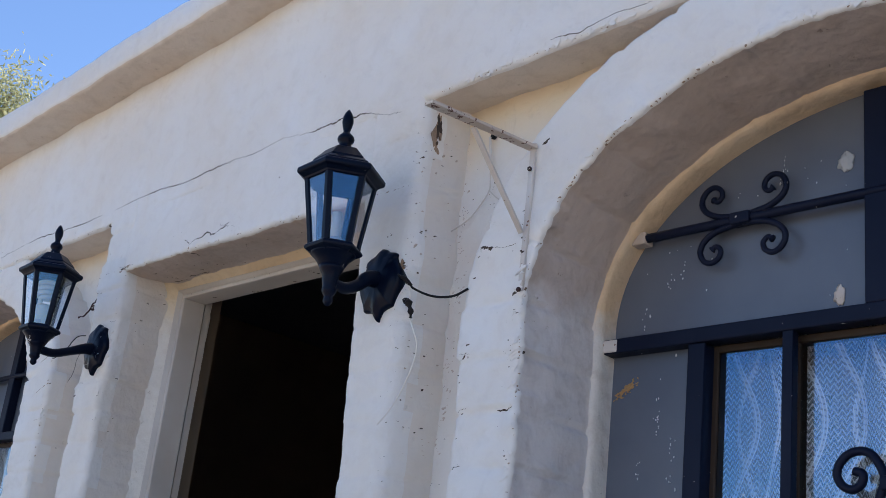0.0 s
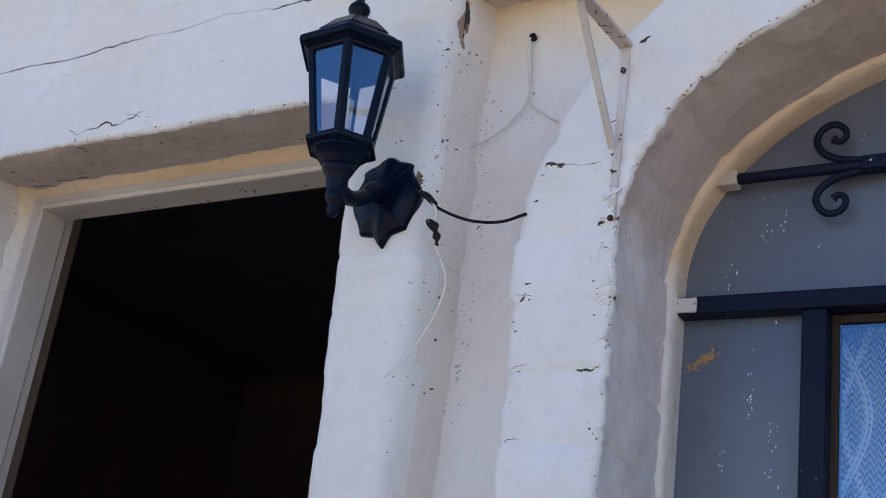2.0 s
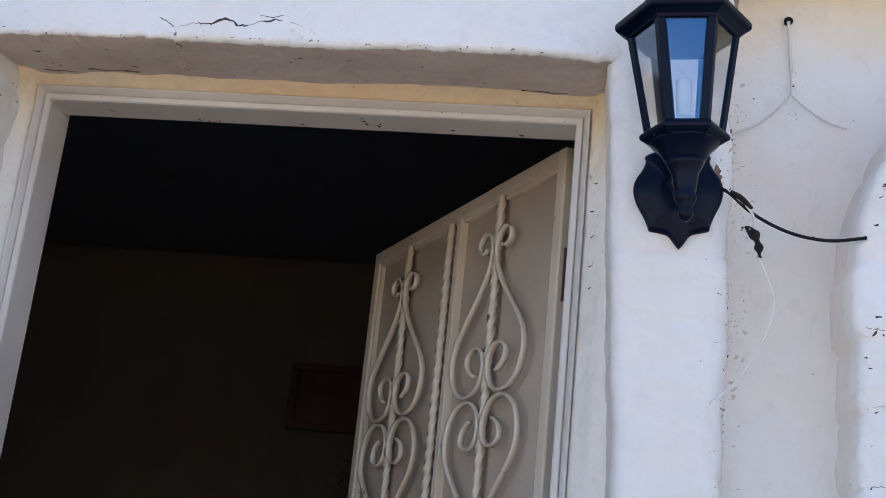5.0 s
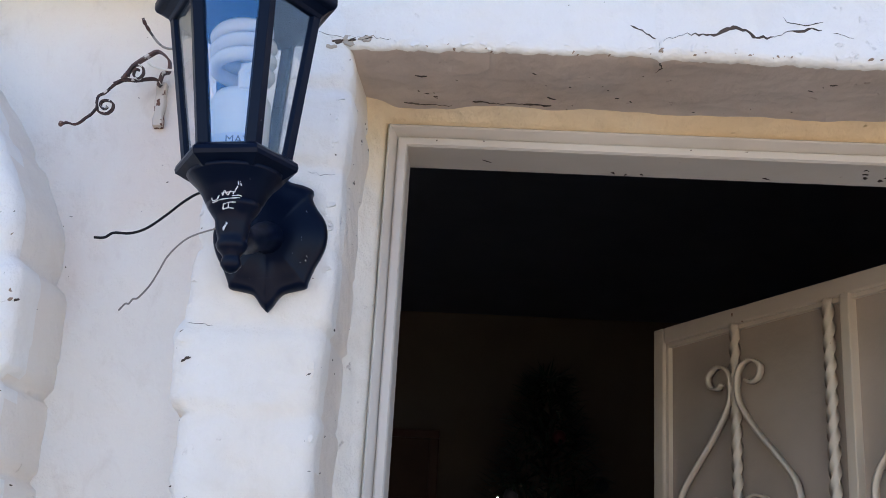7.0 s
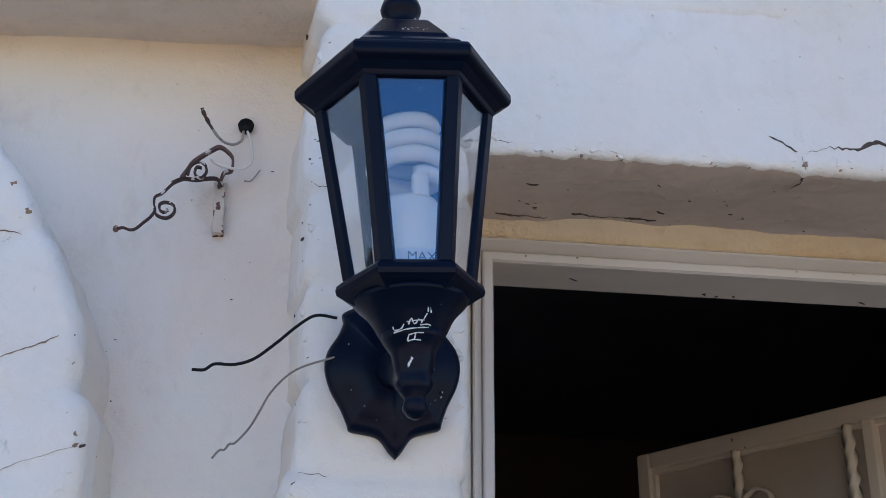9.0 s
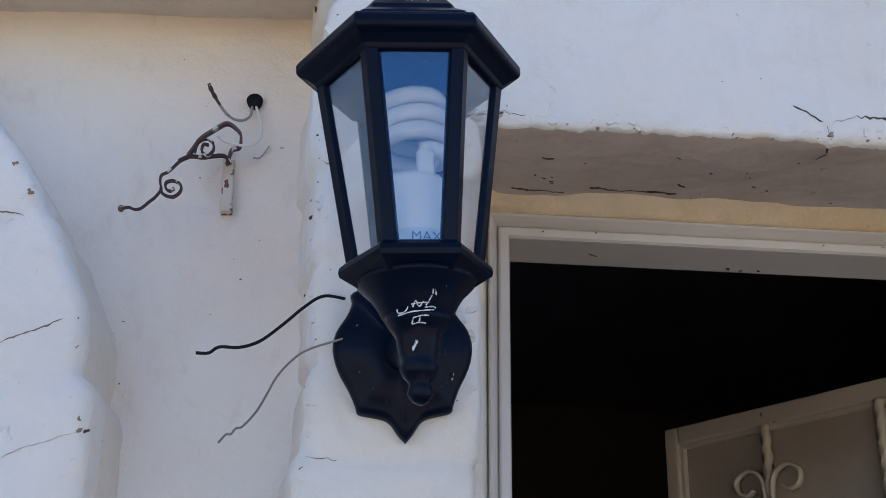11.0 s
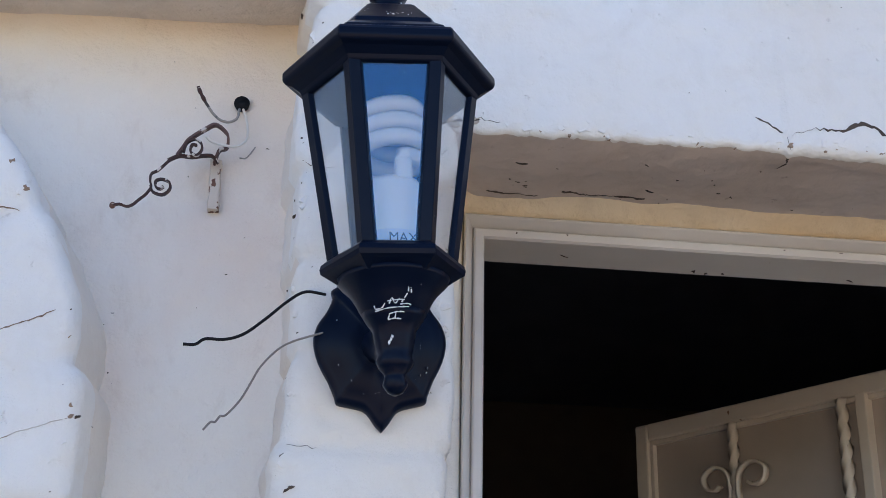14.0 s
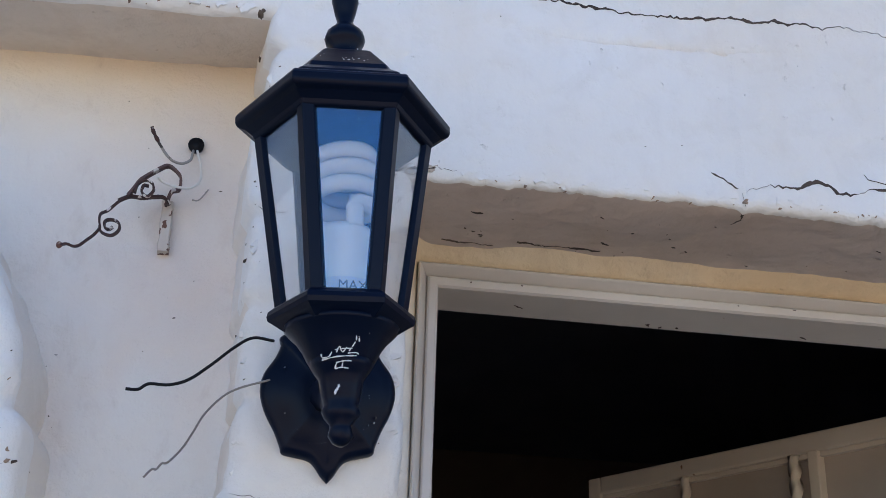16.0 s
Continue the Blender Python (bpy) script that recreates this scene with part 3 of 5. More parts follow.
def door_frame():
    frame_ob = empty("door_frame", "cream-painted steel door frame set in the plaster reveal", "door frame", kind="structure")
    bm = bmesh.new()
    u_frame(bm, 0, [(0.024, 0.215), (0.024, 0.166), (0.0225, 0.164), (0.0205, 0.166), (0.0125, 0.181), (0.0118, 0.176), (0.010, 0.1745), (0.002, 0.1745), (0.0, 0.178), (0.0, 0.246), (0.003, 0.249), (0.03, 0.249)])
    part("frame", bm, FRAME, frame_ob, "", False)
    bm = bmesh.new()
    u_frame(bm, 0.018, [(0.020, 0.254), (0.009, 0.255), (0.009, 0.276), (0.02, 0.278)])
    part("stop", bm, FRAME, frame_ob, "", False)
    # plaster fillet between frame and reveal, its corners rounding outwards
    prof = [(0.140, 0.118), (0.090, 0.122), (0.066, 0.127), (0.056, 0.133), (0.049, 0.142), (0.042, 0.152), (0.034, 0.162), (0.0265, 0.170), (0.0240, 0.176), (0.0240, 0.20)]
    way = [(X0, -1, 0, z) for z in fine_steps(0, Z_FINE, ZT - 0.004, 0.1, 0.012)]
    way += [(X0, -math.cos(a), math.sin(a), ZT) for a in np.linspace(0, math.pi / 2, 12)]
    way += [(float(x), 0, 1, ZT) for x in np.arange(X0 + 0.01, X1, 0.010)]
    way += [(X1, math.sin(a), math.cos(a), ZT) for a in np.linspace(0, math.pi / 2, 12)]
    way += [(X1, 1, 0, z) for z in reversed(fine_steps(0, Z_FINE, ZT - 0.004, 0.1, 0.012))]
    rows = []
    for x, dx, dz, z in way:
        row = []
        for q, y in prof:
            k = min(1.0, (q - 0.0240) / 0.030)
            far = q * ((1 - k) / max(abs(dx), abs(dz)) + k) + rough((x + dx * 0.05, 1, z + dz * 0.05), 0.003, 9) * (q > 0.03)
            row.append(Vector((x + dx * far, y + rough((x + dx * 0.05, q * 9, z + dz * 0.05), 0.0026, 11), z + dz * far)))
        rows.append(row)
    bm = bmesh.new()
    grid(bm, rows)
    part("fillet", bm, FILLET, frame_ob, "cream plaster fillet, yellowed ochre along the head")
    return frame_ob


door_frame()

LEAF_M = Matrix.Translation((0.418, 0.335, 0)) @ Matrix.Rotation(math.atan2(0.850, -0.527), 4, "Z")


def twisted(bm, x, y, z0, z1, half, turns_per_m):
    rows = []
    for z in np.arange(z0, z1, 0.006):
        a = z * turns_per_m * math.tau
        ring = []
        for k in range(8):
            r = half * (1.42 if k % 2 == 0 else 0.80)
            ring.append(Vector((x + r * math.cos(a + k * math.tau / 8), y + r * math.sin(a + k * math.tau / 8), float(z))))
        rows.append(ring)
    grid(bm, rows, True, True)


def door_scroll(side, flip):
    """One half of a spade-shaped iron ornament, from its top curl round to its inner curl."""
    pts = [(.032, .300), (.046, .293), (.066, .300), (.070, .320), (.045, .333), (.019, .324), (.009, .301), (.014, .262), (.053, .212), (.112, .156), (.150, .115), (.160, .074),
           (.140, .029), (.094, .006), (.041, .012), (.013, .041), (.012, .074), (.030, .094), (.059, .098), (.085, .085), (.080, .061), (.050, .044)]
    return smooth_line([(side * a * 0.92, 0.0, flip * b) for a, b in pts], 5)


def door():
    d = empty("door_1", "open beige steel door with twisted bars and scrolled ironwork", "door", LEAF_M, "structure")
    xa, xb, zt = 0.026, 0.936, 2.247
    for dims in ((xa, xa + 0.030, -0.045, 0.0, 0.02, zt), (xb - 0.030, xb, -0.045, 0.0, 0.02, zt)):
        one_box("stile", dims, LEAF, d, "", 0.004)
    for dims in ((xa + 0.030, xb - 0.030, -0.045, 0.0, zt - 0.032, zt), (xa + 0.030, xb - 0.030, -0.045, 0.0, 0.02, 0.06), (xa + 0.030, xb - 0.030, -0.043, -0.001, 0.95, 0.99)):
        one_box("rail", dims, LEAF, d, "", 0.004)
    one_box("sheet", (xa + 0.028, xb - 0.028, -0.030, -0.016, 0.05, zt - 0.030), PANEL, d, "grey-brown sheet behind the ironwork", 0)
    one_box("flat_bar", (0.448, 0.467, -0.018, 0.002, 0.06, zt - 0.030), LEAF, d, "", 0.002)
    one_box("bead", (xa + 0.030, xa + 0.038, -0.018, -0.006, 0.06, zt - 0.030), LEAF, d, "", 0.001)
    one_box("bead", (xb - 0.038, xb - 0.030, -0.018, -0.006, 0.06, zt - 0.030), LEAF, d, "", 0.001)
    one_box("bead", (xa + 0.038, xb - 0.038, -0.018, -0.006, zt - 0.040, zt - 0.032), LEAF, d, "", 0.001)
    for x, half in ((0.264, 0.0070), (0.491, 0.0076), (0.709, 0.0072)):
        bm = bmesh.new()
        twisted(bm, x, 0.002, 0.06, zt - 0.028, half, 8.6)
        part("twisted_bar", bm, LEAF, d, "twisted square iron bar")
    for x in (0.264, 0.709):
        for zc, dz in ((1.808, 1), (1.808, -1), (1.10, 1), (1.10, -1)):
            for side in (-1, 1):
                bm = bmesh.new()
                line = [Vector((x, 0.006, zc)) + p for p in door_scroll(side, dz)]
                flat_bar(bm, line, (0, 1, 0), 0.0048, 0.013)
                part("scroll", bm, LEAF, d, "bent flat iron scroll")
    for z in (2.008, 1.10, 0.30):
        bm = bmesh.new()
        box(bm, xa - 0.0025, xa, -0.040, -0.010, z - 0.055, z + 0.045)
        hinge = part("hinge", bm, HINGE, d, "brown-painted butt hinge", False, 0.0008)
        bm = bmesh.new()
        lathe(bm, [(0.001, z - 0.068), (0.005, z - 0.064), (0.006, z - 0.055), (0.006, z - 0.03), (0.0052, z - 0.029), (0.006, z - 0.028), (0.006, z - 0.001), (0.0052, z), (0.006, z + 0.001), (0.006, z + 0.045), (0.005, z + 0.054), (0.001, z + 0.058)], 10, (xa - 0.008, -0.046))
        part("knuckle", bm, BRACKET, hinge, "pale worn hinge pin")
    return d


door()


# ---- arched windows ----
WIN_Z = 0.011


def arched_sheet(bm, z0, z1, x0, x1, y0, y1, cx, gap=0.008):
    """A panel that fills the arch between two heights and two sides."""
    top, n = [], 40
    for i in range(n + 1):
        x = x0 + (x1 - x0) * i / n
        k = max(0.0, 1 - ((x - cx) / (ARCH_A + gap)) ** 2) ** 0.5
        top.append(min(z1, SPRING - WIN_Z + (ARCH_B + gap) * k) if k > 0 else SPRING - WIN_Z)
    rows = []
    for y in (y0, y1):
        rows.append([Vector((x0 + (x1 - x0) * i / n, y, max(z0, top[i]))) for i in range(n + 1)])
    bot = [[Vector((x0 + (x1 - x0) * i / n, y, z0)) for i in range(n + 1)] for y in (y0, y1)]
    grid(bm, [bot[0], rows[0], rows[1], bot[1], bot[0]])


def window(cx):
    w = empty("window_1", "arched window with grey panels, black iron bars and scrolls", "window", pose(cx, 0, WIN_Z), "structure")
    a = ARCH_A + 0.006
    yb, yp = 0.246, 0.268
    bm = bmesh.new()
    arched_sheet(bm, 1.89, 3.0, -a, a, yp, yp + 0.008, 0.0)
    part("upper_panel", bm, STEEL_GREY, w, "grey painted upper panel flecked with white", False)
    for s in (-1, 1):
        one_box("side_panel", tuple(sorted((s * 0.385, s * a))) + (yp, yp + 0.008, 0.9, 1.885), STEEL_GREY, w, "grey painted side panel with paint flecks", 0)
    one_box("transom", (-a, a, yb - 0.014, yp - 0.001, 1.878, 1.908), IRON, w, "black iron cross bar", 0.003)
    one_box("mullion", (-0.045, -0.002, yb - 0.012, yp - 0.001, 1.908, 2.31), IRON, w, "black iron upright", 0.003)
    for s in (-1, 1):
        x = s * 0.382
        one_box("upright", (x - 0.019, x + 0.019, yb - 0.010, yp + 0.02, 0.9, 1.878), IRON, w, "black iron upright", 0.003)
        x = s * 0.191
        one_box("thin_upright", (x - 0.0105, x + 0.0105, yb - 0.010, yb + 0.010, 0.9, 1.900), IRON, w, "thin black iron upright", 0.002)
        one_box("wood_stile", tuple(sorted((s * 0.366, s * 0.353))) + (yp, yp + 0.03, 0.9, 1.878), WOOD, w, "worn brown wooden sash stile", 0.002)
    one_box("wood_rail", (-0.353, 0.353, yp, yp + 0.03, 1.864, 1.878), WOOD, w, "worn brown wooden sash rail", 0.002)
    one_box("sash_bar", (-0.197, -0.185, yp, yp + 0.03, 0.9, 1.864), WOOD, w, "brown wooden sash bar", 0.002)
    one_box("sash_bar", (0.185, 0.197, yp, yp + 0.03, 0.9, 1.864), WOOD, w, "brown wooden sash bar", 0.002)
    for x0, x1 in ((-0.353, -0.197), (-0.185, 0.185), (0.197, 0.353)):
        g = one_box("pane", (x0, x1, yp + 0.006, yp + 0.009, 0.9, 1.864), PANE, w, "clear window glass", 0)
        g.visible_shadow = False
    # thin cross bar with its pairs of curls on both halves
    bm = bmesh.new()
    tube(bm, [Vector((x, yb - 0.006, 2.112)) for x in np.linspace(-0.548, 0.548, 12)], 0.0095, 8)
    part("rod", bm, IRON, w, "black iron rod")
    for s in (-1, 1):
        xm = s * 0.292
        for sx in (-1, 1):
            for up in (-1, 1):
                pts = [(0.0, 0.006), (0.03, 0.010), (0.058, 0.016), (0.082, 0.030), (0.092, 0.050), (0.084, 0.070), (0.066, 0.078), (0.050, 0.070), (0.046, 0.055), (0.056, 0.046), (0.066, 0.052)]
                line = smooth_line([(xm + sx * px, yb - 0.006, 2.112 + up * pz) for px, pz in pts], 5)
                bm = bmesh.new()
                tube(bm, line, 0.0068, 7, lambda t: 1.0 - 0.25 * t + (0.35 if t > 0.97 else 0))
                part("curl", bm, IRON, w, "black iron curl")
        one_box("collar", (xm - 0.022, xm + 0.022, yb - 0.020, yb + 0.008, 2.100, 2.124), IRON, w, "", 0.004)
        for z, x in ((2.112, s * 0.536), (1.893, s * 0.592)):
            one_box("peg", tuple(sorted((x - s * 0.026, x + s * 0.016))) + (yb - 0.0168, yb + 0.012, z - 0.0128, z + 0.0128), BRACKET, w, "pale mortar-smeared bar end", 0.003)
    for sx in (-1, 1):
        line = [(0.150, -0.48), (0.105, -0.34), (0.062, -0.205), (0.012, -0.066), (0.008, -0.046), (0.015, -0.026), (0.030, -0.007), (0.050, 0.0), (0.074, -0.007), (0.090, -0.030),
                (0.084, -0.052), (0.064, -0.063), (0.047, -0.054), (0.045, -0.038), (0.060, -0.033)]
        bm = bmesh.new()
        tube(bm, smooth_line([(-0.010 + sx * px, yb - 0.002, 1.659 + pz) for px, pz in line], 6), 0.0076, 7)
        part("curl", bm, IRON, w, "black iron scroll before the glass")
    one_box("collar", (-0.023, 0.003, yb - 0.012, yb + 0.010, 1.592, 1.616), IRON, w, "", 0.004)
    return w


WIN = window(1.620)
copy_thing(WIN, pose(-1.660, 0, -0.009)).name = "window_2"


def curtain(cx):
    bm = bmesh.new()
    rows = []
    for z in np.arange(0.92, 1.93, 0.05):
        rows.append([Vector((x, 0.018 * math.sin(x * 31) + 0.008 * math.sin(x * 67 + z * 2), float(z))) for x in np.linspace(-0.46, 0.46, 120)])
    grid(bm, rows)
    c = part("lace_curtain", bm, LACE)
    c.matrix_world = pose(cx, 0.36, 0)
    tagged(c, "white lace net curtain hanging behind the window panes", "curtain", group="window curtains")


curtain(1.620)
curtain(-1.660)


# ---- wall lanterns ----
def hexagon(r, z, cy):
    return [Vector((r * math.cos(k * math.pi / 3), cy + r * math.sin(k * math.pi / 3), z)) for k in range(6)]


def hex_body(bm, profile, cy):
    grid(bm, [hexagon(r, z, cy) for r, z in profile], True, True)


def plate_outline():
    """Half outline of the shield-shaped back plate, from its foot to its top, on the right side."""
    return [(0.0, -0.0755), (0.006, -0.069), (0.012, -0.060), (0.018, -0.0555), (0.030, -0.0525), (0.0395, -0.050), (0.0415, -0.044), (0.047, -0.030), (0.056, -0.012), (0.060, 0.006), (0.057, 0.022), (0.048, 0.036), (0.043, 0.048), (0.044, 0.056), (0.034, 0.062), (0.020, 0.066), (0.010, 0.073), (0.0, 0.077)]


def lantern(bulb, CY, tall, drop=0.0):
    """A six-sided wall lantern; its origin lies on the wall, at the middle of the back plate."""
    o = empty("wall_lantern", "", "wall lamp")

    def up(z):
        return 0.177 - (0.177 - z) * tall

    half = smooth_line([(a, 0, b) for a, b in plate_outline()], 3)
    ring = [Vector((p.x, 0, p.z)) for p in half] + [Vector((-p.x, 0, p.z)) for p in reversed(half[1:-1])]
    bm = bmesh.new()
    rows = [[Vector((p.x * s, y, p.z * s - drop)) for p in ring] for s, y in ((0.97, 0.012), (1.0, -0.004), (0.97, -0.009), (0.88, -0.013), (0.84, -0.013), (0.78, -0.017), (0.4, -0.020), (0.05, -0.021))]
    grid(bm, rows, True, True)
    part("back_plate", bm, BLACK, o, "scalloped black back plate")
    for x in (-0.040, 0.040):
        bm = bmesh.new()
        bmesh.ops.create_uvsphere(bm, u_segments=10, v_segments=6, radius=0.0042, matrix=Matrix.Translation((x, -0.0145, 0.010 - drop)) @ Matrix.Diagonal((1, 0.6, 1, 1)))
        part("screw", bm, HINGE if bulb else LABEL, o, "round screw head")
    bm = bmesh.new()
    tube(bm, smooth_line([(0, -0.012, 0.000), (0, -0.040, -0.006), (0, CY * 0.48, -0.026), (0, CY * 0.73, -0.042), (0, CY, -0.040)], 6), 0.0125, 12, lambda t: 1.5 - 0.55 * min(1, t * 2.2))
    part("arm", bm, BLACK, o, "curved black arm")
    bm = bmesh.new()
    foot, neck = -0.090, up(-0.010)
    lathe(bm, [(r, foot + (z + 0.096) / 0.086 * (neck - foot)) for r, z in [(0.002, -0.094), (0.006, -0.091), (0.0095, -0.084), (0.0080, -0.076), (0.0080, -0.073), (0.0125, -0.066), (0.0145, -0.060), (0.0128, -0.054), (0.0143, -0.046), (0.0158, -0.036), (0.0165, -0.028), (0.0195, -0.022), (0.0225, -0.016), (0.025, -0.010)]], 16, (0, CY))
    part("stem", bm, BLACK, o, "turned black stem")
    bm = bmesh.new()
    hex_body(bm, [(r, up(z)) for r, z in [(0.030, 0.010), (0.043, 0.0125), (0.052, 0.0178), (0.0555, 0.0195), (0.0565, 0.023), (0.0555, 0.0265), (0.051, 0.030), (0.046, 0.032)]], CY)
    part("base", bm, BLACK, o, "black six-sided base", False)
    bm = bmesh.new()
    lathe(bm, [(r, up(z)) for r, z in [(0.0215, -0.0130), (0.0230, -0.0122), (0.0260, -0.0080), (0.0298, -0.001), (0.035, 0.006), (0.0415, 0.0118), (0.044, 0.0145)]], 28, (0, CY))
    part("neck", bm, BLACK, o, "flared black neck")
    zb, zt, rb, rt = up(0.030), up(0.165), 0.0495, 0.0705
    for k in range(6):
        a = k * math.pi / 3
        way = Vector((math.cos(a), math.sin(a), 0))
        p0, p1 = Vector((0, CY, zb)) + way * rb, Vector((0, CY, zt)) + way * rt
        bm = bmesh.new()
        side = Vector((-way.y, way.x, 0))
        ca, cb = Matrix.Rotation(radians(30), 3, "Z") @ side, Matrix.Rotation(radians(-30), 3, "Z") @ side
        rows = []
        for p in (p0, p1):
            rows.append([p + way * 0.0015, p + ca * 0.0085 + way * 0.0008, p + ca * 0.0085 - way * 0.005, p - way * 0.006, p - cb * 0.0085 - way * 0.005, p - cb * 0.0085 + way * 0.0008])
        grid(bm, rows, True, True)
        part("corner_bar", bm, BLACK, o, "", False, 0.0006)
        b = (k + 1) * math.pi / 3
        way2 = Vector((math.cos(b), math.sin(b), 0))
        bm = bmesh.new()
        q = [Vector((0, CY, zb)) + way * rb * 0.955, Vector((0, CY, zb)) + way2 * rb * 0.955, Vector((0, CY, zt)) + way2 * rt * 0.965, Vector((0, CY, zt)) + way * rt * 0.965]
        mid = (way + way2).normalized() * 0.0022
        grid(bm, [[v for v in q], [v - mid for v in q]], True, True)
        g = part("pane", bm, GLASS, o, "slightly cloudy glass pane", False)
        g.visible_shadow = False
    bm = bmesh.new()
    hex_body(bm, [(0.067, 0.159), (0.0715, 0.160), (0.0735, 0.164), (0.080, 0.169), (0.0855, 0.171), (0.0875, 0.174), (0.0875, 0.180), (0.0855, 0.1835), (0.0775, 0.1865), (0.0755, 0.1905), (0.0645, 0.1985), (0.0610, 0.2000), (0.0590, 0.2055), (0.0375, 0.2290), (0.034, 0.2315), (0.019, 0.2355)], CY)
    part("roof", bm, BLACK, o, "stepped black six-sided roof with worn white flecks", False, 0.0012)
    bm = bmesh.new()
    lathe(bm, [(0.017, 0.233), (0.0135, 0.241), (0.0115, 0.249), (0.0158, 0.254), (0.0172, 0.259), (0.0155, 0.265), (0.0095, 0.271), (0.0065, 0.276), (0.0090, 0.285), (0.0115, 0.297), (0.0105, 0.308), (0.0065, 0.318), (0.002, 0.325)], 16, (0, CY))
    part("finial", bm, BLACK, o, "turned black finial")
    if bulb:
        bm = bmesh.new()
        lathe(bm, [(r, up(z)) for r, z in [(0.013, 0.031), (0.0255, 0.034), (0.0265, 0.042), (0.0275, 0.070), (0.0270, 0.082), (0.0225, 0.089), (0.012, 0.092)]], 20, (0, CY))
        ballast = part("lamp_base", bm, CFL, o, "white base of an energy-saving lamp")
        bm = bmesh.new()
        line = []
        for i in range(10):
            line.append(Vector((0.008, CY - 0.0185, up(0.086) + (up(0.104) - up(0.086)) * i / 10)))
        for i in range(161):
            t = i / 160
            a = -1.16 + t * 3.6 * math.tau
            r = 0.0205 + 0.0035 * min(1.0, 12 * t) - 0.013 * max(0.0, 6 * (t - 0.84))
            line.append(Vector((r * math.cos(a), CY + r * math.sin(a), up(0.106) + 0.052 * t)))
        tube(bm, line, 0.0070, 9)
        part("spiral_tube", bm, CFL, o, "white spiral lamp tube")
        bm = bmesh.new()
        grid(bm, [[Vector((0.0268 * math.sin(a), CY - 0.0268 * math.cos(a), z)) for a in np.linspace(-1.1, 1.1, 14)] for z in (up(0.0335), up(0.0455))])
        lab = part("label_strip", bm, LABEL, ballast, "grey printed strip")
        cu = bpy.data.curves.new("print", "FONT")
        cu.body, cu.size, cu.align_x, cu.extrude = "MAX", 0.0105, "CENTER", 0.0001
        tmp = bpy.data.objects.new("print", cu)
        scene.collection.objects.link(tmp)
        bpy.context.view_layer.update()
        me = bpy.data.meshes.new_from_object(tmp.evaluated_get(bpy.context.evaluated_depsgraph_get()))
        bpy.data.objects.remove(tmp)
        me.materials.clear()
        me.materials.append(PRINT)
        t = new("print", me)
        t.parent = ballast
        t.matrix_basis = pose(0.006, CY - 0.0280, up(0.0352), 90, 0, 8)
        t["label"] = "grey printed word"
        fk = random.Random(9)
        bm = bmesh.new()
        for i in range(54):
            a, t, s = fk.uniform(-2.6, -0.5), fk.random(), fk.uniform(0.0002, 0.0007)
            r, z = 0.0562 - 0.0270 * t, 0.2080 + 0.027 * t
            k = math.cos(math.pi / 6) / math.cos((a % (math.pi / 3)) - math.pi / 6)
            c = Vector((r * k * math.cos(a), CY + r * k * math.sin(a), z))
            along, slope = Vector((-math.sin(a), math.cos(a), 0)), Vector((-math.cos(a) * 0.7, -math.sin(a) * 0.7, 0.7))
            ring = [c + along * s * 1.7 * fk.uniform(0.3, 1.3) * math.cos(j) + slope * s * fk.uniform(0.3, 1.4) * math.sin(j) for j in range(6)]
            grid(bm, [[q - Vector((0, 0, 0.004)) for q in ring], [q + Vector((0, 0, 0.0012)) for q in ring]], True, True)
        for i in range(124):
            s = fk.uniform(0.0003, 0.0008) * (2.2 if fk.random() < 0.12 else 1.0)
            if i < 72:
                continue
            if i < 76:
                x, z, y, long, s = -0.005 + 0.0012 * (i - 72), -0.052 + 0.0022 * (i - 72), CY - 0.0152, 0.8, 0.0016
            else:
                x, z, y, long = fk.uniform(-0.042, 0.042), fk.uniform(-0.045, 0.035), -0.0188, fk.choice((0.35, 0.8, 1.5))
                s *= 0.7
            ring = [Vector((x + s * long * fk.uniform(0.3, 1.3) * math.cos(k), y, z + s * fk.uniform(0.3, 1.4) * math.sin(k))) for k in range(6)]
            grid(bm, [[q + Vector((0, 0.004, 0)) for q in ring], ring], True, True)
        # thin scratched strokes on the front of the neck: x and z, with the neck's depth at that height
        for pts in (((-0.019, -0.0165), (-0.008, -0.0155), (0.004, -0.0148), (0.012, -0.0142)), ((-0.020, -0.0125), (-0.0185, -0.0152), (-0.013, -0.0148), (-0.0105, -0.0118)),
                    ((-0.008, -0.0105), (0.001, -0.0098), (0.008, -0.0095)), ((-0.0065, -0.0125), (-0.004, -0.0085), (-0.001, -0.0122), (0.003, -0.0088)), ((0.005, -0.0115), (0.009, -0.0068), (0.0105, -0.0050)),
                    ((0.004, -0.0130), (0.011, -0.0120), (0.014, -0.0128)), ((-0.006, -0.0192), (0.001, -0.0180), (0.0075, -0.0178)), ((-0.007, -0.0230), (-0.001, -0.0222), (0.005, -0.0226)),
                    ((-0.006, -0.0192), (-0.0072, -0.0228)), ((0.000, -0.0182), (-0.001, -0.0222)), ((0.011, 0.0020), (0.0114, -0.0040)), ((0.0135, -0.001), (0.0142, -0.0045))):
            line = []
            for x, z in pts:
                x, z = 0.8 * x, z - 0.0125
                r = max(0.0152, min(0.0252, 0.0168 + (z + 0.0394) * 0.634), 0.0232 + (z + 0.0281) * 0.52 if z > -0.0281 else 0)
                line.append(Vector((x, CY - (r * r - x * x) ** 0.5 - 0.0002, z)))
            tube(bm, smooth_line(line, 4), 0.00055, 5, lambda t: 0.45 + 0.75 * abs(math.sin(9 * t + 1)))
        part("paint_fleck", bm, LABEL, o, "white paint flecks", False)["kind"] = "stuff"
    else:
        bm = bmesh.new()
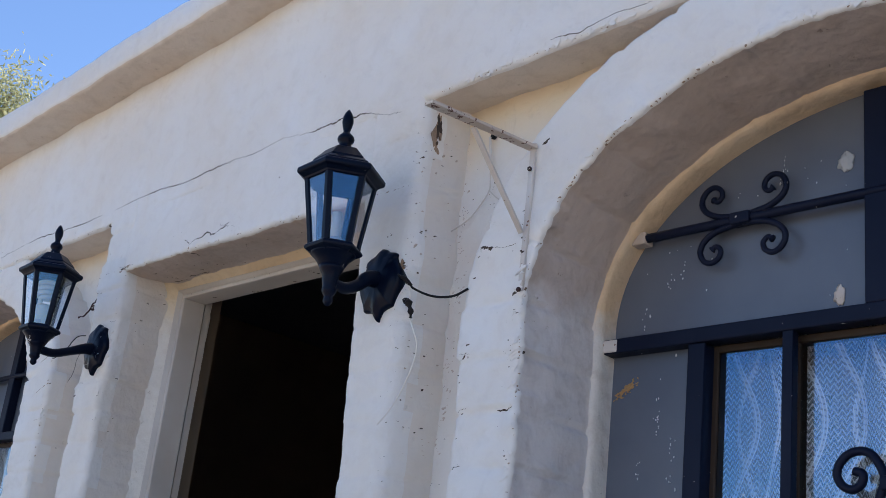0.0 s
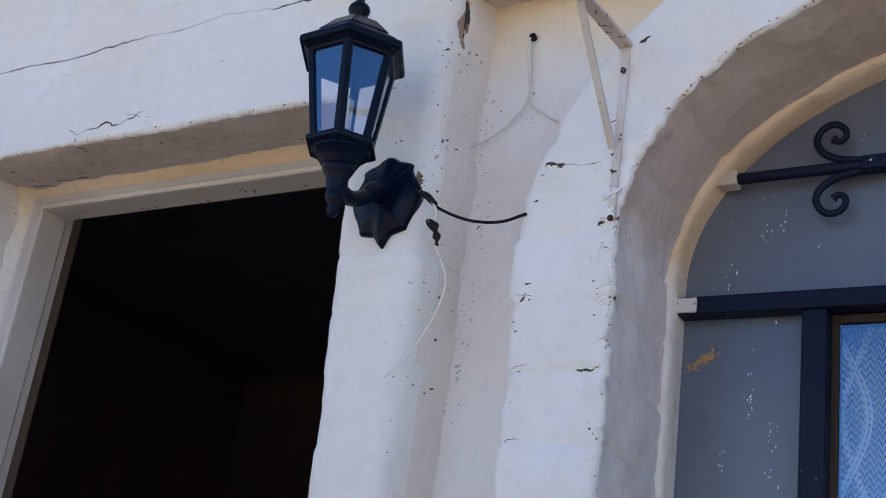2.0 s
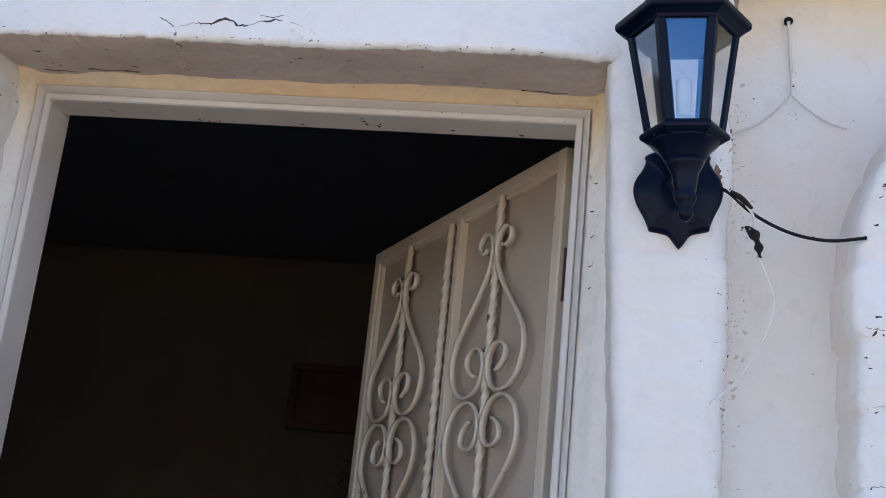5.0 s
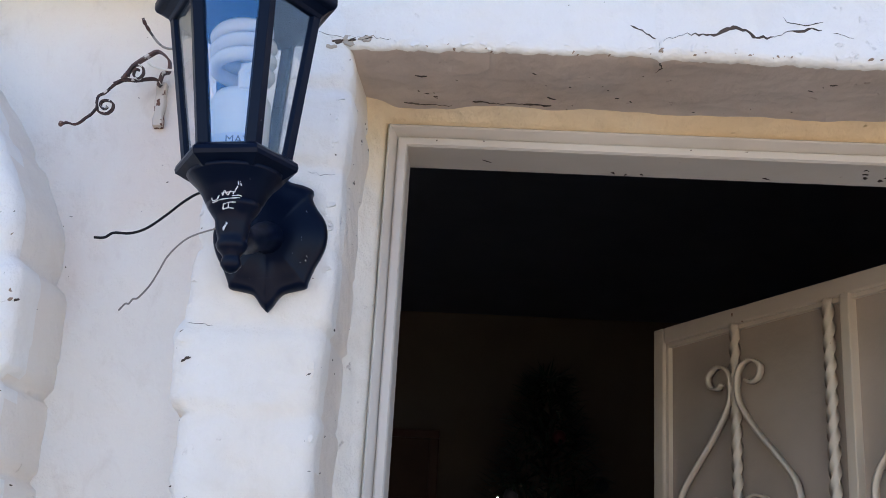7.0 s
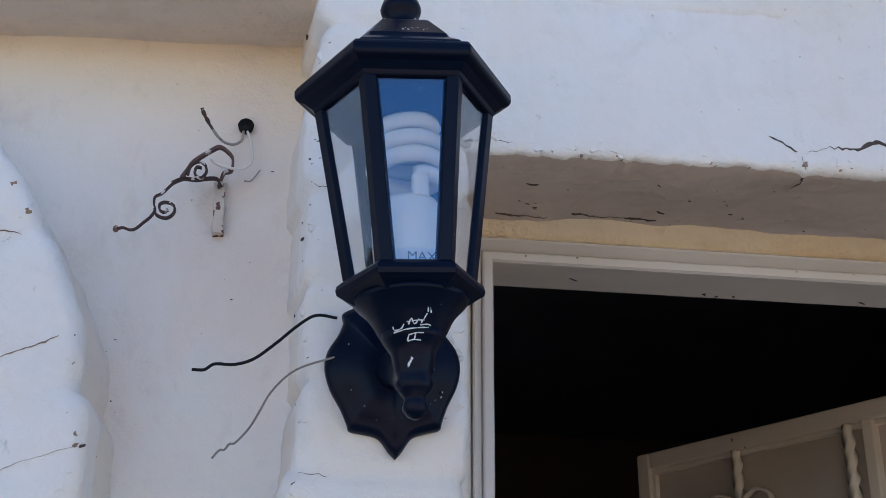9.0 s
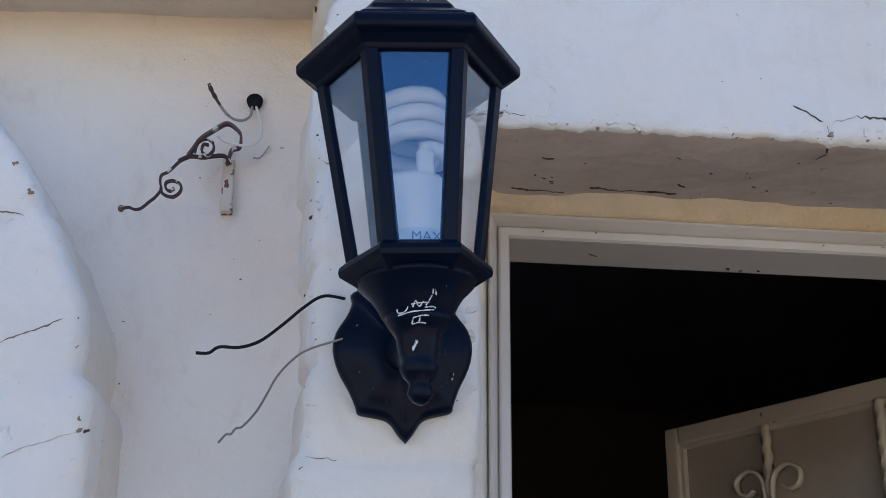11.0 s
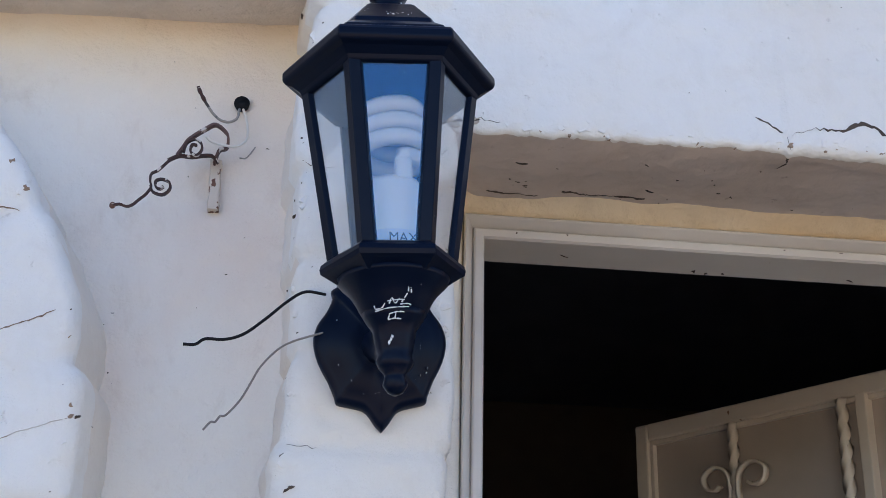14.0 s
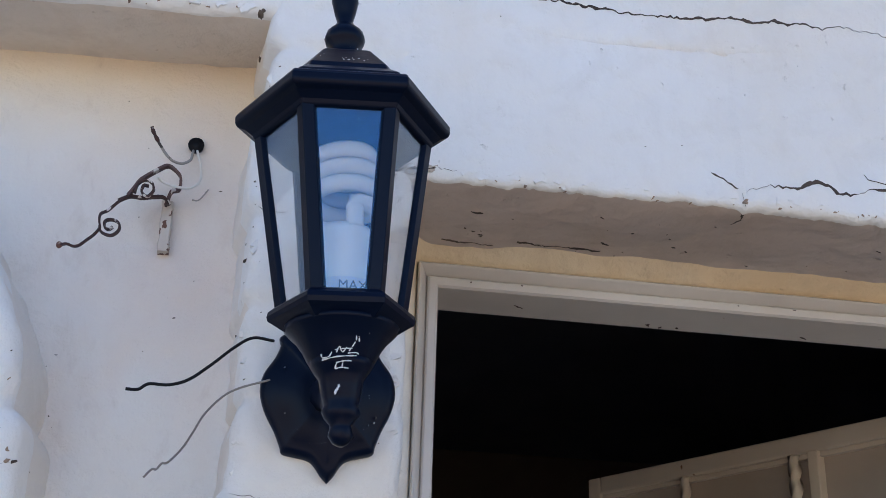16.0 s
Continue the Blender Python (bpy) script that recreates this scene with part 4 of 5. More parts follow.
        lathe(bm, [(0.016, 0.028), (0.016, 0.046), (0.0145, 0.048)], 16, (0, CY))
        part("socket", bm, LABEL, o, "pale lamp socket")
        bm = bmesh.new()
        lathe(bm, [(0.010, 0.046), (0.010, 0.100), (0.008, 0.102)], 14, (0, CY))
        part("candle_tube", bm, CFL, o, "white candle tube")
    return o


tagged(lantern(False, -0.129, 1.0, 0.009), "black six-sided wall lantern with clear glass, no spiral lamp inside", "wall lamp", "lanterns beside the door").matrix_world = pose(0.587, 0.002, 2.039, 0, -3, -0.6) @ Matrix.Scale(1.105, 4)
tagged(lantern(True, -0.180, 1.085), "black six-sided wall lantern with a white spiral lamp inside", "wall lamp", "lanterns beside the door").matrix_world = pose(-0.630, 0.0, 2.021, 0, -3.0, -1)


# ---- bracket, wires and ironwork on the wall ----
def shelf_bracket():
    o = empty("shelf_bracket", "rusty white-painted triangular iron bracket projecting from the wall", "bracket")
    one_box("wall_bar", (0.996, 1.008, -0.007, 0.002, 1.955, 2.264), BRACKET, o, "", 0.002)
    bm = bmesh.new()
    flat_bar(bm, [Vector((1.002, -0.004, 2.253)), Vector((1.003, -0.15, 2.242)), Vector((1.004, -0.293, 2.230))], (1, 0, 0), 0.006, 0.022)
    part("arm", bm, FOOT, o, "rust-streaked white arm", False)
    bm = bmesh.new()
    flat_bar(bm, [Vector((0.996, -0.010, 2.072)), Vector((0.998, -0.09, 2.150)), Vector((1.001, -0.172, 2.230))], (1, 0, 0), 0.005, 0.011)
    part("strut", bm, BRACKET, o, "", False)
    for z in (2.205, 1.955):
        bm = bmesh.new()
        bmesh.ops.create_uvsphere(bm, u_segments=8, v_segments=6, radius=0.005, matrix=Matrix.Translation((1.004, -0.012, z)))
        part("screw", bm, RUST, o, "rusted screw head")


shelf_bracket()


def wire(name, pts, r, mat, label, category="wire", tip=None):
    bm = bmesh.new()
    tube(bm, smooth_line(pts, 7), r, 7)
    return tagged(part(name, bm, mat), label, category)


wire("cable", [(0.642, -0.008, 2.046), (0.662, -0.010, 2.034), (0.692, -0.006, 2.009), (0.730, 0.0, 1.990), (0.768, 0.004, 1.979), (0.812, 0.004, 1.975), (0.858, -0.004, 1.980)], 0.0026, CABLE_BLACK, "black cable from the lantern across the recess")
wire("cable", [(0.658, -0.010, 2.038), (0.684, -0.012, 2.018), (0.697, -0.012, 1.996), (0.696, -0.012, 1.966)], 0.0021, CABLE_PALE, "thin pale wire hanging from the lantern")
wire("cable", [(0.703, -0.012, 1.940), (0.720, -0.008, 1.905), (0.729, -0.005, 1.876), (0.721, -0.004, 1.834), (0.698, -0.006, 1.784), (0.673, -0.008, 1.748), (0.642, -0.010, 1.720)], 0.0016, CABLE_PALE, "thin pale wire curling down the wall")
bm = bmesh.new()
tube(bm, smooth_line([(0.688, -0.013, 1.974), (0.694, -0.014, 1.976), (0.700, -0.014, 1.966), (0.705, -0.012, 1.952), (0.706, -0.011, 1.938)], 4), 0.0085, 7, lambda t: 1.05 - 0.6 * t + 0.25 * math.sin(19 * t))
tagged(part("taped_splice", bm, TAPE), "lump of black tape on a wire end", "wire")
wire("cable", [(0.662, -0.012, 2.035), (0.678, -0.013, 2.027), (0.693, -0.010, 2.011)], 0.0044, TAPE, "black tape round the lantern cable")
wire("cable", [(0.760, 0.110, 2.384), (0.763, 0.114, 2.345), (0.767, 0.117, 2.296)], 0.0029, PAINTED_WIRE, "painted-over cable below the wall hole")
wire("cable", [(0.765, 0.116, 2.310), (0.767, 0.118, 2.278), (0.766, 0.118, 2.258), (0.750, 0.118, 2.235), (0.712, 0.117, 2.200), (0.655, 0.108, 2.172)], 0.0016, PAINTED_WIRE, "painted-over wire on the recess wall")
wire("cable", [(0.766, 0.118, 2.258), (0.788, 0.119, 2.238), (0.823, 0.119, 2.213), (0.853, 0.114, 2.200)], 0.0014, PAINTED_WIRE, "painted-over wire on the recess wall")
wire("cable", [(-0.682, -0.018, 2.066), (-0.700, -0.030, 2.063), (-0.715, -0.036, 2.051), (-0.733, -0.038, 2.033), (-0.750, -0.040, 2.018), (-0.766, -0.040, 2.012), (-0.782, -0.042, 2.011), (-0.790, -0.044, 2.005), (-0.800, -0.046, 2.004)], 0.0014, CABLE_BLACK, "black wire end sticking out from the lantern")
wire("cable", [(-0.682, -0.012, 2.032), (-0.708, -0.010, 2.023), (-0.722, -0.006, 2.015), (-0.735, -0.004, 2.000), (-0.743, 0.0, 1.985), (-0.751, 0.002, 1.970), (-0.762, 0.004, 1.957), (-0.767, 0.004, 1.9555), (-0.771, 0.005, 1.9505), (-0.775, 0.005, 1.9500), (-0.781, 0.006, 1.943)], 0.0010, WIRE_GREY, "thin bare wire end hanging beside the lantern")


def hole(name, x, z, r, label):
    bm = bmesh.new()
    lathe(bm, [(r * 1.25, 0.004), (r * 1.1, -0.003), (r * 0.9, -0.001), (r * 0.7, 0.001), (0.001, 0.002)], 14)
    # Shallow disc; its black stands in for the shade inside a hole.
    h = part(name, bm, CABLE_BLACK)
    h.matrix_world = Matrix.Translation((x, NICHE_Y - 0.004, z)) @ Matrix.Rotation(radians(90), 4, "X")
    tagged(h, label, "hole")


hole("cable_hole", -0.781, 2.325, 0.0068, "cable hole in the recess wall, its dark inside painted black")
hole("cable_hole", 0.761, 2.390, 0.0060, "cable hole in the recess wall, its dark inside painted black")
stiff = wire("cable", [(-0.783, 0.118, 2.318), (-0.783, 0.112, 2.311), (-0.784, 0.107, 2.301), (-0.791, 0.103, 2.294), (-0.800, 0.098, 2.293), (-0.808, 0.094, 2.298), (-0.815, 0.089, 2.306), (-0.820, 0.085, 2.312), (-0.824, 0.080, 2.320)], 0.0015, WIRE_GREY, "stiff bare wire poking out of the wall hole")
bm = bmesh.new()
tube(bm, smooth_line([(-0.8165, 0.0875, 2.308), (-0.8195, 0.085, 2.312), (-0.8225, 0.082, 2.3165), (-0.8245, 0.080, 2.321)], 5), 0.0021, 7, lambda t: 0.7 + 0.4 * abs(math.sin(7 * t)))
part("bent_tip", bm, RUST, stiff, "dark corroded wire tip")
wire("cable", [(-0.779, 0.118, 2.318), (-0.778, 0.112, 2.313), (-0.773, 0.107, 2.296), (-0.771, 0.102, 2.277), (-0.776, 0.097, 2.266), (-0.784, 0.093, 2.261), (-0.798, 0.088, 2.260), (-0.807, 0.083, 2.261), (-0.811, 0.078, 2.263)], 0.0014, CABLE_PALE, "painted wire looping from the wall hole")
wire("cable", [(-0.763, 0.120, 2.275), (-0.767, 0.118, 2.267), (-0.772, 0.117, 2.260), (-0.778, 0.115, 2.259)], 0.0008, WIRE_GREY, "short thin wire end against the wall")


def iron_hook():
    """The scrolled end of an old plant hook, still fixed to the wall."""
    o = empty("scrolled_iron_hook", "rusted scrolled iron hook with peeling paint, fixed in the recess", "hook")

    def ribbon(name, pts, thick, deep, mat, label):
        bm = bmesh.new()
        flat_bar(bm, smooth_line(pts, 5), (0, 1, 0.15), thick, deep)
        part(name, bm, mat, o, label, False)

    ribbon("back_bar", [(-0.803, 0.108, 2.246), (-0.801, 0.105, 2.253), (-0.798, 0.102, 2.260), (-0.791, 0.100, 2.262), (-0.790, 0.097, 2.270), (-0.792, 0.094, 2.276), (-0.803, 0.091, 2.283), (-0.813, 0.088, 2.276), (-0.828, 0.086, 2.262), (-0.833, 0.083, 2.251), (-0.838, 0.080, 2.240)], 0.0024, 0.010, STRAP, "rusted strap with peeling white paint")
    ribbon("lower_bar", [(-0.799, 0.104, 2.246), (-0.805, 0.099, 2.251), (-0.815, 0.094, 2.248), (-0.825, 0.088, 2.243), (-0.836, 0.083, 2.241), (-0.846, 0.078, 2.233)], 0.0026, 0.007, RUST, "dark rusted lower bar")
    ribbon("arm", [(-0.836, 0.080, 2.241), (-0.845, 0.077, 2.232), (-0.854, 0.075, 2.220), (-0.860, 0.072, 2.214), (-0.860, 0.069, 2.205), (-0.858, 0.066, 2.197), (-0.862, 0.064, 2.188), (-0.867, 0.061, 2.181), (-0.873, 0.058, 2.173), (-0.878, 0.055, 2.170), (-0.884, 0.053, 2.171), (-0.889, 0.050, 2.168)], 0.0019, 0.0046, RUST, "thin rusted scrolled arm")
    ribbon("curl", [(-0.832, 0.080, 2.244), (-0.830, 0.080, 2.254), (-0.823, 0.079, 2.259), (-0.816, 0.079, 2.256), (-0.814, 0.079, 2.248), (-0.819, 0.079, 2.241), (-0.825, 0.079, 2.245), (-0.824, 0.078, 2.252), (-0.819, 0.078, 2.252)], 0.0022, 0.0055, RUST, "rusted iron curl")
    ribbon("curl", [(-0.859, 0.069, 2.200), (-0.857, 0.069, 2.194), (-0.851, 0.069, 2.191), (-0.845, 0.068, 2.191), (-0.840, 0.068, 2.197), (-0.841, 0.068, 2.204), (-0.848, 0.068, 2.207), (-0.854, 0.068, 2.205), (-0.854, 0.067, 2.199), (-0.850, 0.067, 2.196), (-0.846, 0.067, 2.199)], 0.0021, 0.0060, RUST, "rusted iron curl")
    bm = bmesh.new()
    bmesh.ops.create_icosphere(bm, subdivisions=2, radius=0.0030, matrix=Matrix.Translation((-0.890, 0.050, 2.168)) @ Matrix.Diagonal((1.0, 0.7, 1.25, 1)))
    part("knob", bm, FOOT, o, "pale crusted tip")
    bm = bmesh.new()
    rows = []
    for i, z in enumerate(np.linspace(2.198, 2.254, 8)):
        w = 0.0056 + 0.0007 * math.sin(i * 2.1)
        x = -0.8005 - 0.0014 * i / 7
        rows.append([Vector((x - w, 0.126, z)), Vector((x - w, 0.1135, z)), Vector((x - w * 0.8, 0.112, z)), Vector((x + w * 0.8, 0.112, z)), Vector((x + w, 0.1135, z)), Vector((x + w, 0.126, z))])
    grid(bm, rows, True, True)
    part("foot", bm, FOOT, o, "flaking white-painted iron foot", False)


iron_hook()


# ---- cracks, chips and dirt ----
bpy.context.view_layer.update()
FACADE = skin([o for o in bpy.data.objects if o.type == "MESH" and o.name.startswith("wall_") and not o.name.startswith(("wall_room", "wall_backing", "wall_end", "wall_rear"))])


def face_y(x, z):
    """How far back the front of the house lies at that place."""
    hit = FACADE.ray_cast(Vector((x, -0.6, z)), Vector((0, 1, 0)))[0]
    return hit.y if hit else 0.0


def crack(name, pts, wide, seed, mat=None):
    """A ragged open crack: a thin dark wedge let into the plaster."""
    r = random.Random(seed)
    line = []
    for (x0, z0), (x1, z1) in zip(pts, pts[1:]):
        n = max(2, int(math.hypot(x1 - x0, z1 - z0) / 0.0036))
        for i in range(n):
            t = i / n
            line.append((x0 + (x1 - x0) * t, z0 + (z1 - z0) * t + min(1.0, wide / 0.003) * r.choice((-0.0016, -0.0006, 0.0, 0.0007, 0.0015)) + 0.004 * noise.noise((x0 + (x1 - x0) * t) * Vector((38, 0, 0)) + Vector((0, seed, 0)))))
    line.append(pts[-1])
    bm = bmesh.new()
    rows = []
    for i, (x, z) in enumerate(line):
        t = i / (len(line) - 1)
        w = wide * (0.25 + r.random()) * min(1, 6 * t + 0.1, 6 * (1 - t) + 0.1) * max(0.05, min(1.3, 0.5 + 2.4 * noise.noise((x * 13, z * 13, seed * 1.7))))
        y = face_y(x, z)
        rows.append([Vector((x, y + 0.006, z + w)), Vector((x, y - 0.0007, z + w / 2)), Vector((x, y - 0.0007, z - w / 2)), Vector((x, y + 0.006, z - w))])
    grid(bm, rows, True, True)
    return tagged(part(name, bm, mat or DARK, None, "", False), "ragged dark crack in the plaster", "crack", kind="stuff")


crack("crack", [(-0.224, 2.269), (-0.207, 2.275), (-0.198, 2.280), (-0.173, 2.277), (-0.145, 2.288), (-0.124, 2.280), (-0.104, 2.279)], 0.0040, 3)
crack("crack", [(-0.104, 2.279), (-0.084, 2.287), (-0.063, 2.291), (-0.052, 2.290)], 0.0022, 4)
crack("crack", [(-0.093, 2.304), (-0.090, 2.297), (-0.066, 2.295), (-0.050, 2.300)], 0.0011, 14)
crack("crack", [(-0.259, 2.287), (-0.250, 2.282), (-0.238, 2.277), (-0.231, 2.273)], 0.0017, 5)
crack("crack", [(-0.040, 2.287), (-0.028, 2.285), (-0.018, 2.282)], 0.0010, 24)
crack("crack", [(-0.228, 2.268), (-0.226, 2.252)], 0.0030, 6)
crack("crack", [(-0.70, 2.468), (-0.58, 2.478), (-0.45, 2.482), (-0.32, 2.474), (-0.20, 2.486), (-0.08, 2.490), (0.0, 2.486), (0.12, 2.500), (0.24, 2.486), (0.36, 2.488), (0.45, 2.480), (0.54, 2.452), (0.58, 2.448)], 0.0029, 7)
crack("crack", [(-1.47, 2.443), (-1.30, 2.456), (-1.17, 2.466), (-1.02, 2.462), (-0.89, 2.460), (-0.78, 2.466)], 0.0022, 8)
crack("crack", [(1.02, 2.492), (1.10, 2.486), (1.18, 2.500), (1.27, 2.496)], 0.0015, 9)
crack("crack", [(0.880, 2.064), (0.910, 2.060), (0.940, 2.055), (0.975, 2.057)], 0.0021, 10)
crack("crack", [(0.855, 1.846), (0.885, 1.842)], 0.0017, 11)
crack("crack", [(0.858, 1.733), (0.884, 1.737)], 0.0019, 12)
crack("crack", [(-0.60, 2.268), (-0.572, 2.262), (-0.548, 2.264), (-0.52, 2.262)], 0.0041, 13)
crack("crack", [(-0.598, 2.105), (-0.585, 2.100), (-0.570, 2.104)], 0.0022, 15)
crack("crack", [(0.655, 2.068), (0.64, 2.070), (0.625, 2.074)], 0.0017, 18)


def joint_marks(k0, lo, hi, drop, edges, seed):
    """Short dark gaps where the brick joints open at the edges of a strip."""
    r = random.Random(seed)
    u = lo
    while u < hi:
        if math.floor(course_at(u, k0)) != math.floor(course_at(u + 0.002, k0)):
            for x, way in edges:
                if r.random() < 0.28:
                    n = r.uniform(0.008, 0.034)
                    z = u - drop + r.uniform(-0.003, 0.003)
                    crack("joint_gap", [(x, z), (x + way * n * 0.5, z + r.uniform(-0.003, 0.002)), (x + way * n, z + r.uniform(-0.003, 0.003))], r.uniform(0.0010, 0.0034), r.randrange(999))
        u += 0.002


joint_marks(3, 1.45, 2.1, 0.0, ((0.862, 1), (0.995, -1)), 1)
for pts, wide, seed in (([(-0.965, 2.018), (-0.936, 2.036), (-0.918, 2.043)], 0.0010, 71), ([(-0.950, 1.924), (-0.905, 1.943), (-0.888, 1.948)], 0.0010, 72), ([(-0.985, 2.140), (-0.962, 2.135)], 0.0010, 73), ([(-0.93, 1.838), (-0.89, 1.846)], 0.0010, 74)):
    crack("joint_gap", pts, wide, seed, BROWN)
joint_marks(2, 1.7, 2.25, 0.0, ((-0.708, 1), (-0.578, -1)), 3)


SIDES = {"y": ((1, 0, 0), (0, 0, 1), (0, -1, 0)), "z": ((1, 0, 0), (0, 1, 0), (0, 0, -1)), "x": ((0, 1, 0), (0, 0, 1), (-1, 0, 0)), "X": ((0, 1, 0), (0, 0, 1), (1, 0, 0))}


def seat(x, y, z, way):
    """The nearest point of the walls, met against the outward way."""
    out = Vector(SIDES[way][2])
    hit = FACADE.ray_cast(Vector((x, y, z)) + out * (0.5 if way == "y" else 0.06), -out)[0]
    return hit if hit else Vector((x, y, z))


def wafer(bm, p, way, su, sv, proud, r, deep=0.004, n=11):
    """A thin ragged scab lying in the surface."""
    u, v, out = (Vector(a) for a in SIDES[way])
    a0, k1, k2 = r.random() * 6, r.random() * 6, r.random() * 6
    ring = []
    for k in range(n):
        a = k * math.tau / n
        d = 1 + 0.32 * math.sin(2 * a + k1) + 0.24 * math.sin(3 * a + k2) + r.uniform(-0.25, 0.25)
        c, s = d * math.cos(a) * su, d * math.sin(a) * sv
        ring.append(p + u * (c * math.cos(a0 * 0.12) - s * math.sin(a0 * 0.12)) + v * (c * math.sin(a0 * 0.12) + s * math.cos(a0 * 0.12)))
    mid = p
    grid(bm, [[q - out * deep for q in ring], [q + out * proud * 0.6 for q in ring], [mid + (q - mid) * 0.7 + out * proud for q in ring]], True, True)


def chips(name, spots, seed, label, mat=None, proud=0.0006):
    """Many small flakes and specks, each a thin ragged wafer seated in the surface."""
    r = random.Random(seed)
    bm = bmesh.new()
    for x, y, z, size, way in spots:
        big = r.choice((0.4, 0.5, 0.6, 0.8, 1.0, 1.3))
        wafer(bm, seat(x, y, z, way), way, size * big * r.uniform(0.9, 2.4), size * big * r.uniform(0.5, 1.1), proud, r)
    tagged(part(name, bm, mat or DARK, None, "", False), label, "dirt", kind="stuff")


def patches(name, spots, seed, label, mat, proud=0.0007):
    """A few larger bared or flaked places: x, y, z, width, height, side."""
    r = random.Random(seed)
    for x, y, z, su, sv, way in spots:
        bm = bmesh.new()
        wafer(bm, seat(x, y, z, way), way, su, sv, proud, r, 0.006, 22)
        tagged(part(name, bm, mat, None, "", False), label, "flaked patch", kind="stuff")


r0 = random.Random(21)
spots = [(r0.gauss(0.648, 0.012), 0, r0.uniform(1.60, 2.42), r0.uniform(0.0004, 0.0012), "y") for _ in range(40)]
spots += [(r0.gauss(0.695, 0.020), 0, r0.uniform(1.6, 2.42), r0.uniform(0.0004, 0.0011), "y") for _ in range(16)]
spots += [(r0.uniform(0.70, 0.85), 0, r0.uniform(1.6, 2.40), r0.uniform(0.0003, 0.0009), "y") for _ in range(9)]
spots += [(r0.choice((0.865, 0.995)) + r0.gauss(0, 0.012), 0, r0.uniform(1.5, 2.30), r0.uniform(0.0004, 0.0016), "y") for _ in range(36)]
spots += [(1.000, 0, 2.034, 0.0045, "y"), (0.982, 0, 1.952, 0.0045, "y"), (1.03, 0, 2.262, 0.0045, "y")]
spots += [(r0.uniform(-0.70, 0.45), 0, r0.uniform(2.27, 2.46), r0.uniform(0.0004, 0.0011), "y") for _ in range(7)]
spots += [(r0.choice((-0.706, -0.572)) + r0.gauss(0, 0.006), 0, r0.uniform(1.75, 2.40), r0.uniform(0.0003, 0.0009), "y") for _ in range(30)]
spots += [(-0.712, 0, 1.923, 0.0022, "y"), (-0.714, 0, 2.16, 0.0012, "y")]
spots += [(r0.uniform(-0.86, -0.73), 0, r0.uniform(1.85, 2.40), r0.uniform(0.0003, 0.0008), "y") for _ in range(8)]
spots += [(r0.gauss(-0.893, 0.010), 0, r0.uniform(1.7, 2.10), r0.uniform(0.0003, 0.0010), "y") for _ in range(14)]
chips("flaked_specks", spots, 5, "scattered flaked specks and nail holes in the paint")
soff = [(r0.uniform(-0.52, 0.44), r0.uniform(0.03, 0.150), 2.25, r0.uniform(0.0004, 0.0015), "z") for _ in range(34)]
soff += [(-0.489, 0.056, 2.25, 0.0024, "z")]
chips("flaked_specks", soff, 6, "dark flakes along the underside of the lintel")


def crack_under(pts, wide, seed):
    """A ragged dark crack in an underside, by x and y."""
    r = random.Random(seed)
    bm = bmesh.new()
    rows = []
    for (x0, y0), (x1, y1) in zip(pts, pts[1:]):
        n = max(2, int(math.hypot(x1 - x0, y1 - y0) / 0.004))
        side = Vector((y0 - y1, x1 - x0, 0)).normalized()
        for i in range(n + 1):
            t = i / n
            q = Vector((x0 + (x1 - x0) * t, y0 + (y1 - y0) * t, 0)) + side * r.uniform(-0.0016, 0.0016)
            w = wide * (0.2 + r.random()) * max(0.08, 0.6 + 2.2 * noise.noise((q.x * 31, q.y * 31, seed * 1.3)))
            q.z = seat(q.x, q.y, 2.25, "z").z
            rows.append([q + side * w + Vector((0, 0, 0.005)), q + side * w / 2 - Vector((0, 0, 0.0007)), q - side * w / 2 - Vector((0, 0, 0.0007)), q - side * w + Vector((0, 0, 0.005))])
    grid(bm, rows, True, True)
    tagged(part("crack", bm, DARK, None, "", False), "ragged dark crack under the lintel", "crack", kind="stuff")


crack_under([(-0.226, 0.002), (-0.222, 0.018), (-0.228, 0.034)], 0.0036, 61)
crack_under([(-0.512, 0.135), (-0.495, 0.140), (-0.455, 0.143)], 0.0042, 62)
crack_under([(-0.430, 0.132), (-0.401, 0.139), (-0.370, 0.138), (-0.336, 0.137)], 0.0048, 63)
crack_under([(0.33, 0.145), (0.37, 0.142), (0.41, 0.146)], 0.0044, 64)
jamb = [(-0.50, r0.uniform(0.03, 0.150), r0.uniform(1.75, 2.22), r0.uniform(0.0005, 0.0016), "X") for _ in range(30)]
jamb += [(0.44, r0.uniform(0.05, 0.150), r0.uniform(1.70, 2.22), r0.uniform(0.0004, 0.0012), "x") for _ in range(16)]
chips("flaked_specks", jamb, 16, "small flakes on the sides of the doorway")

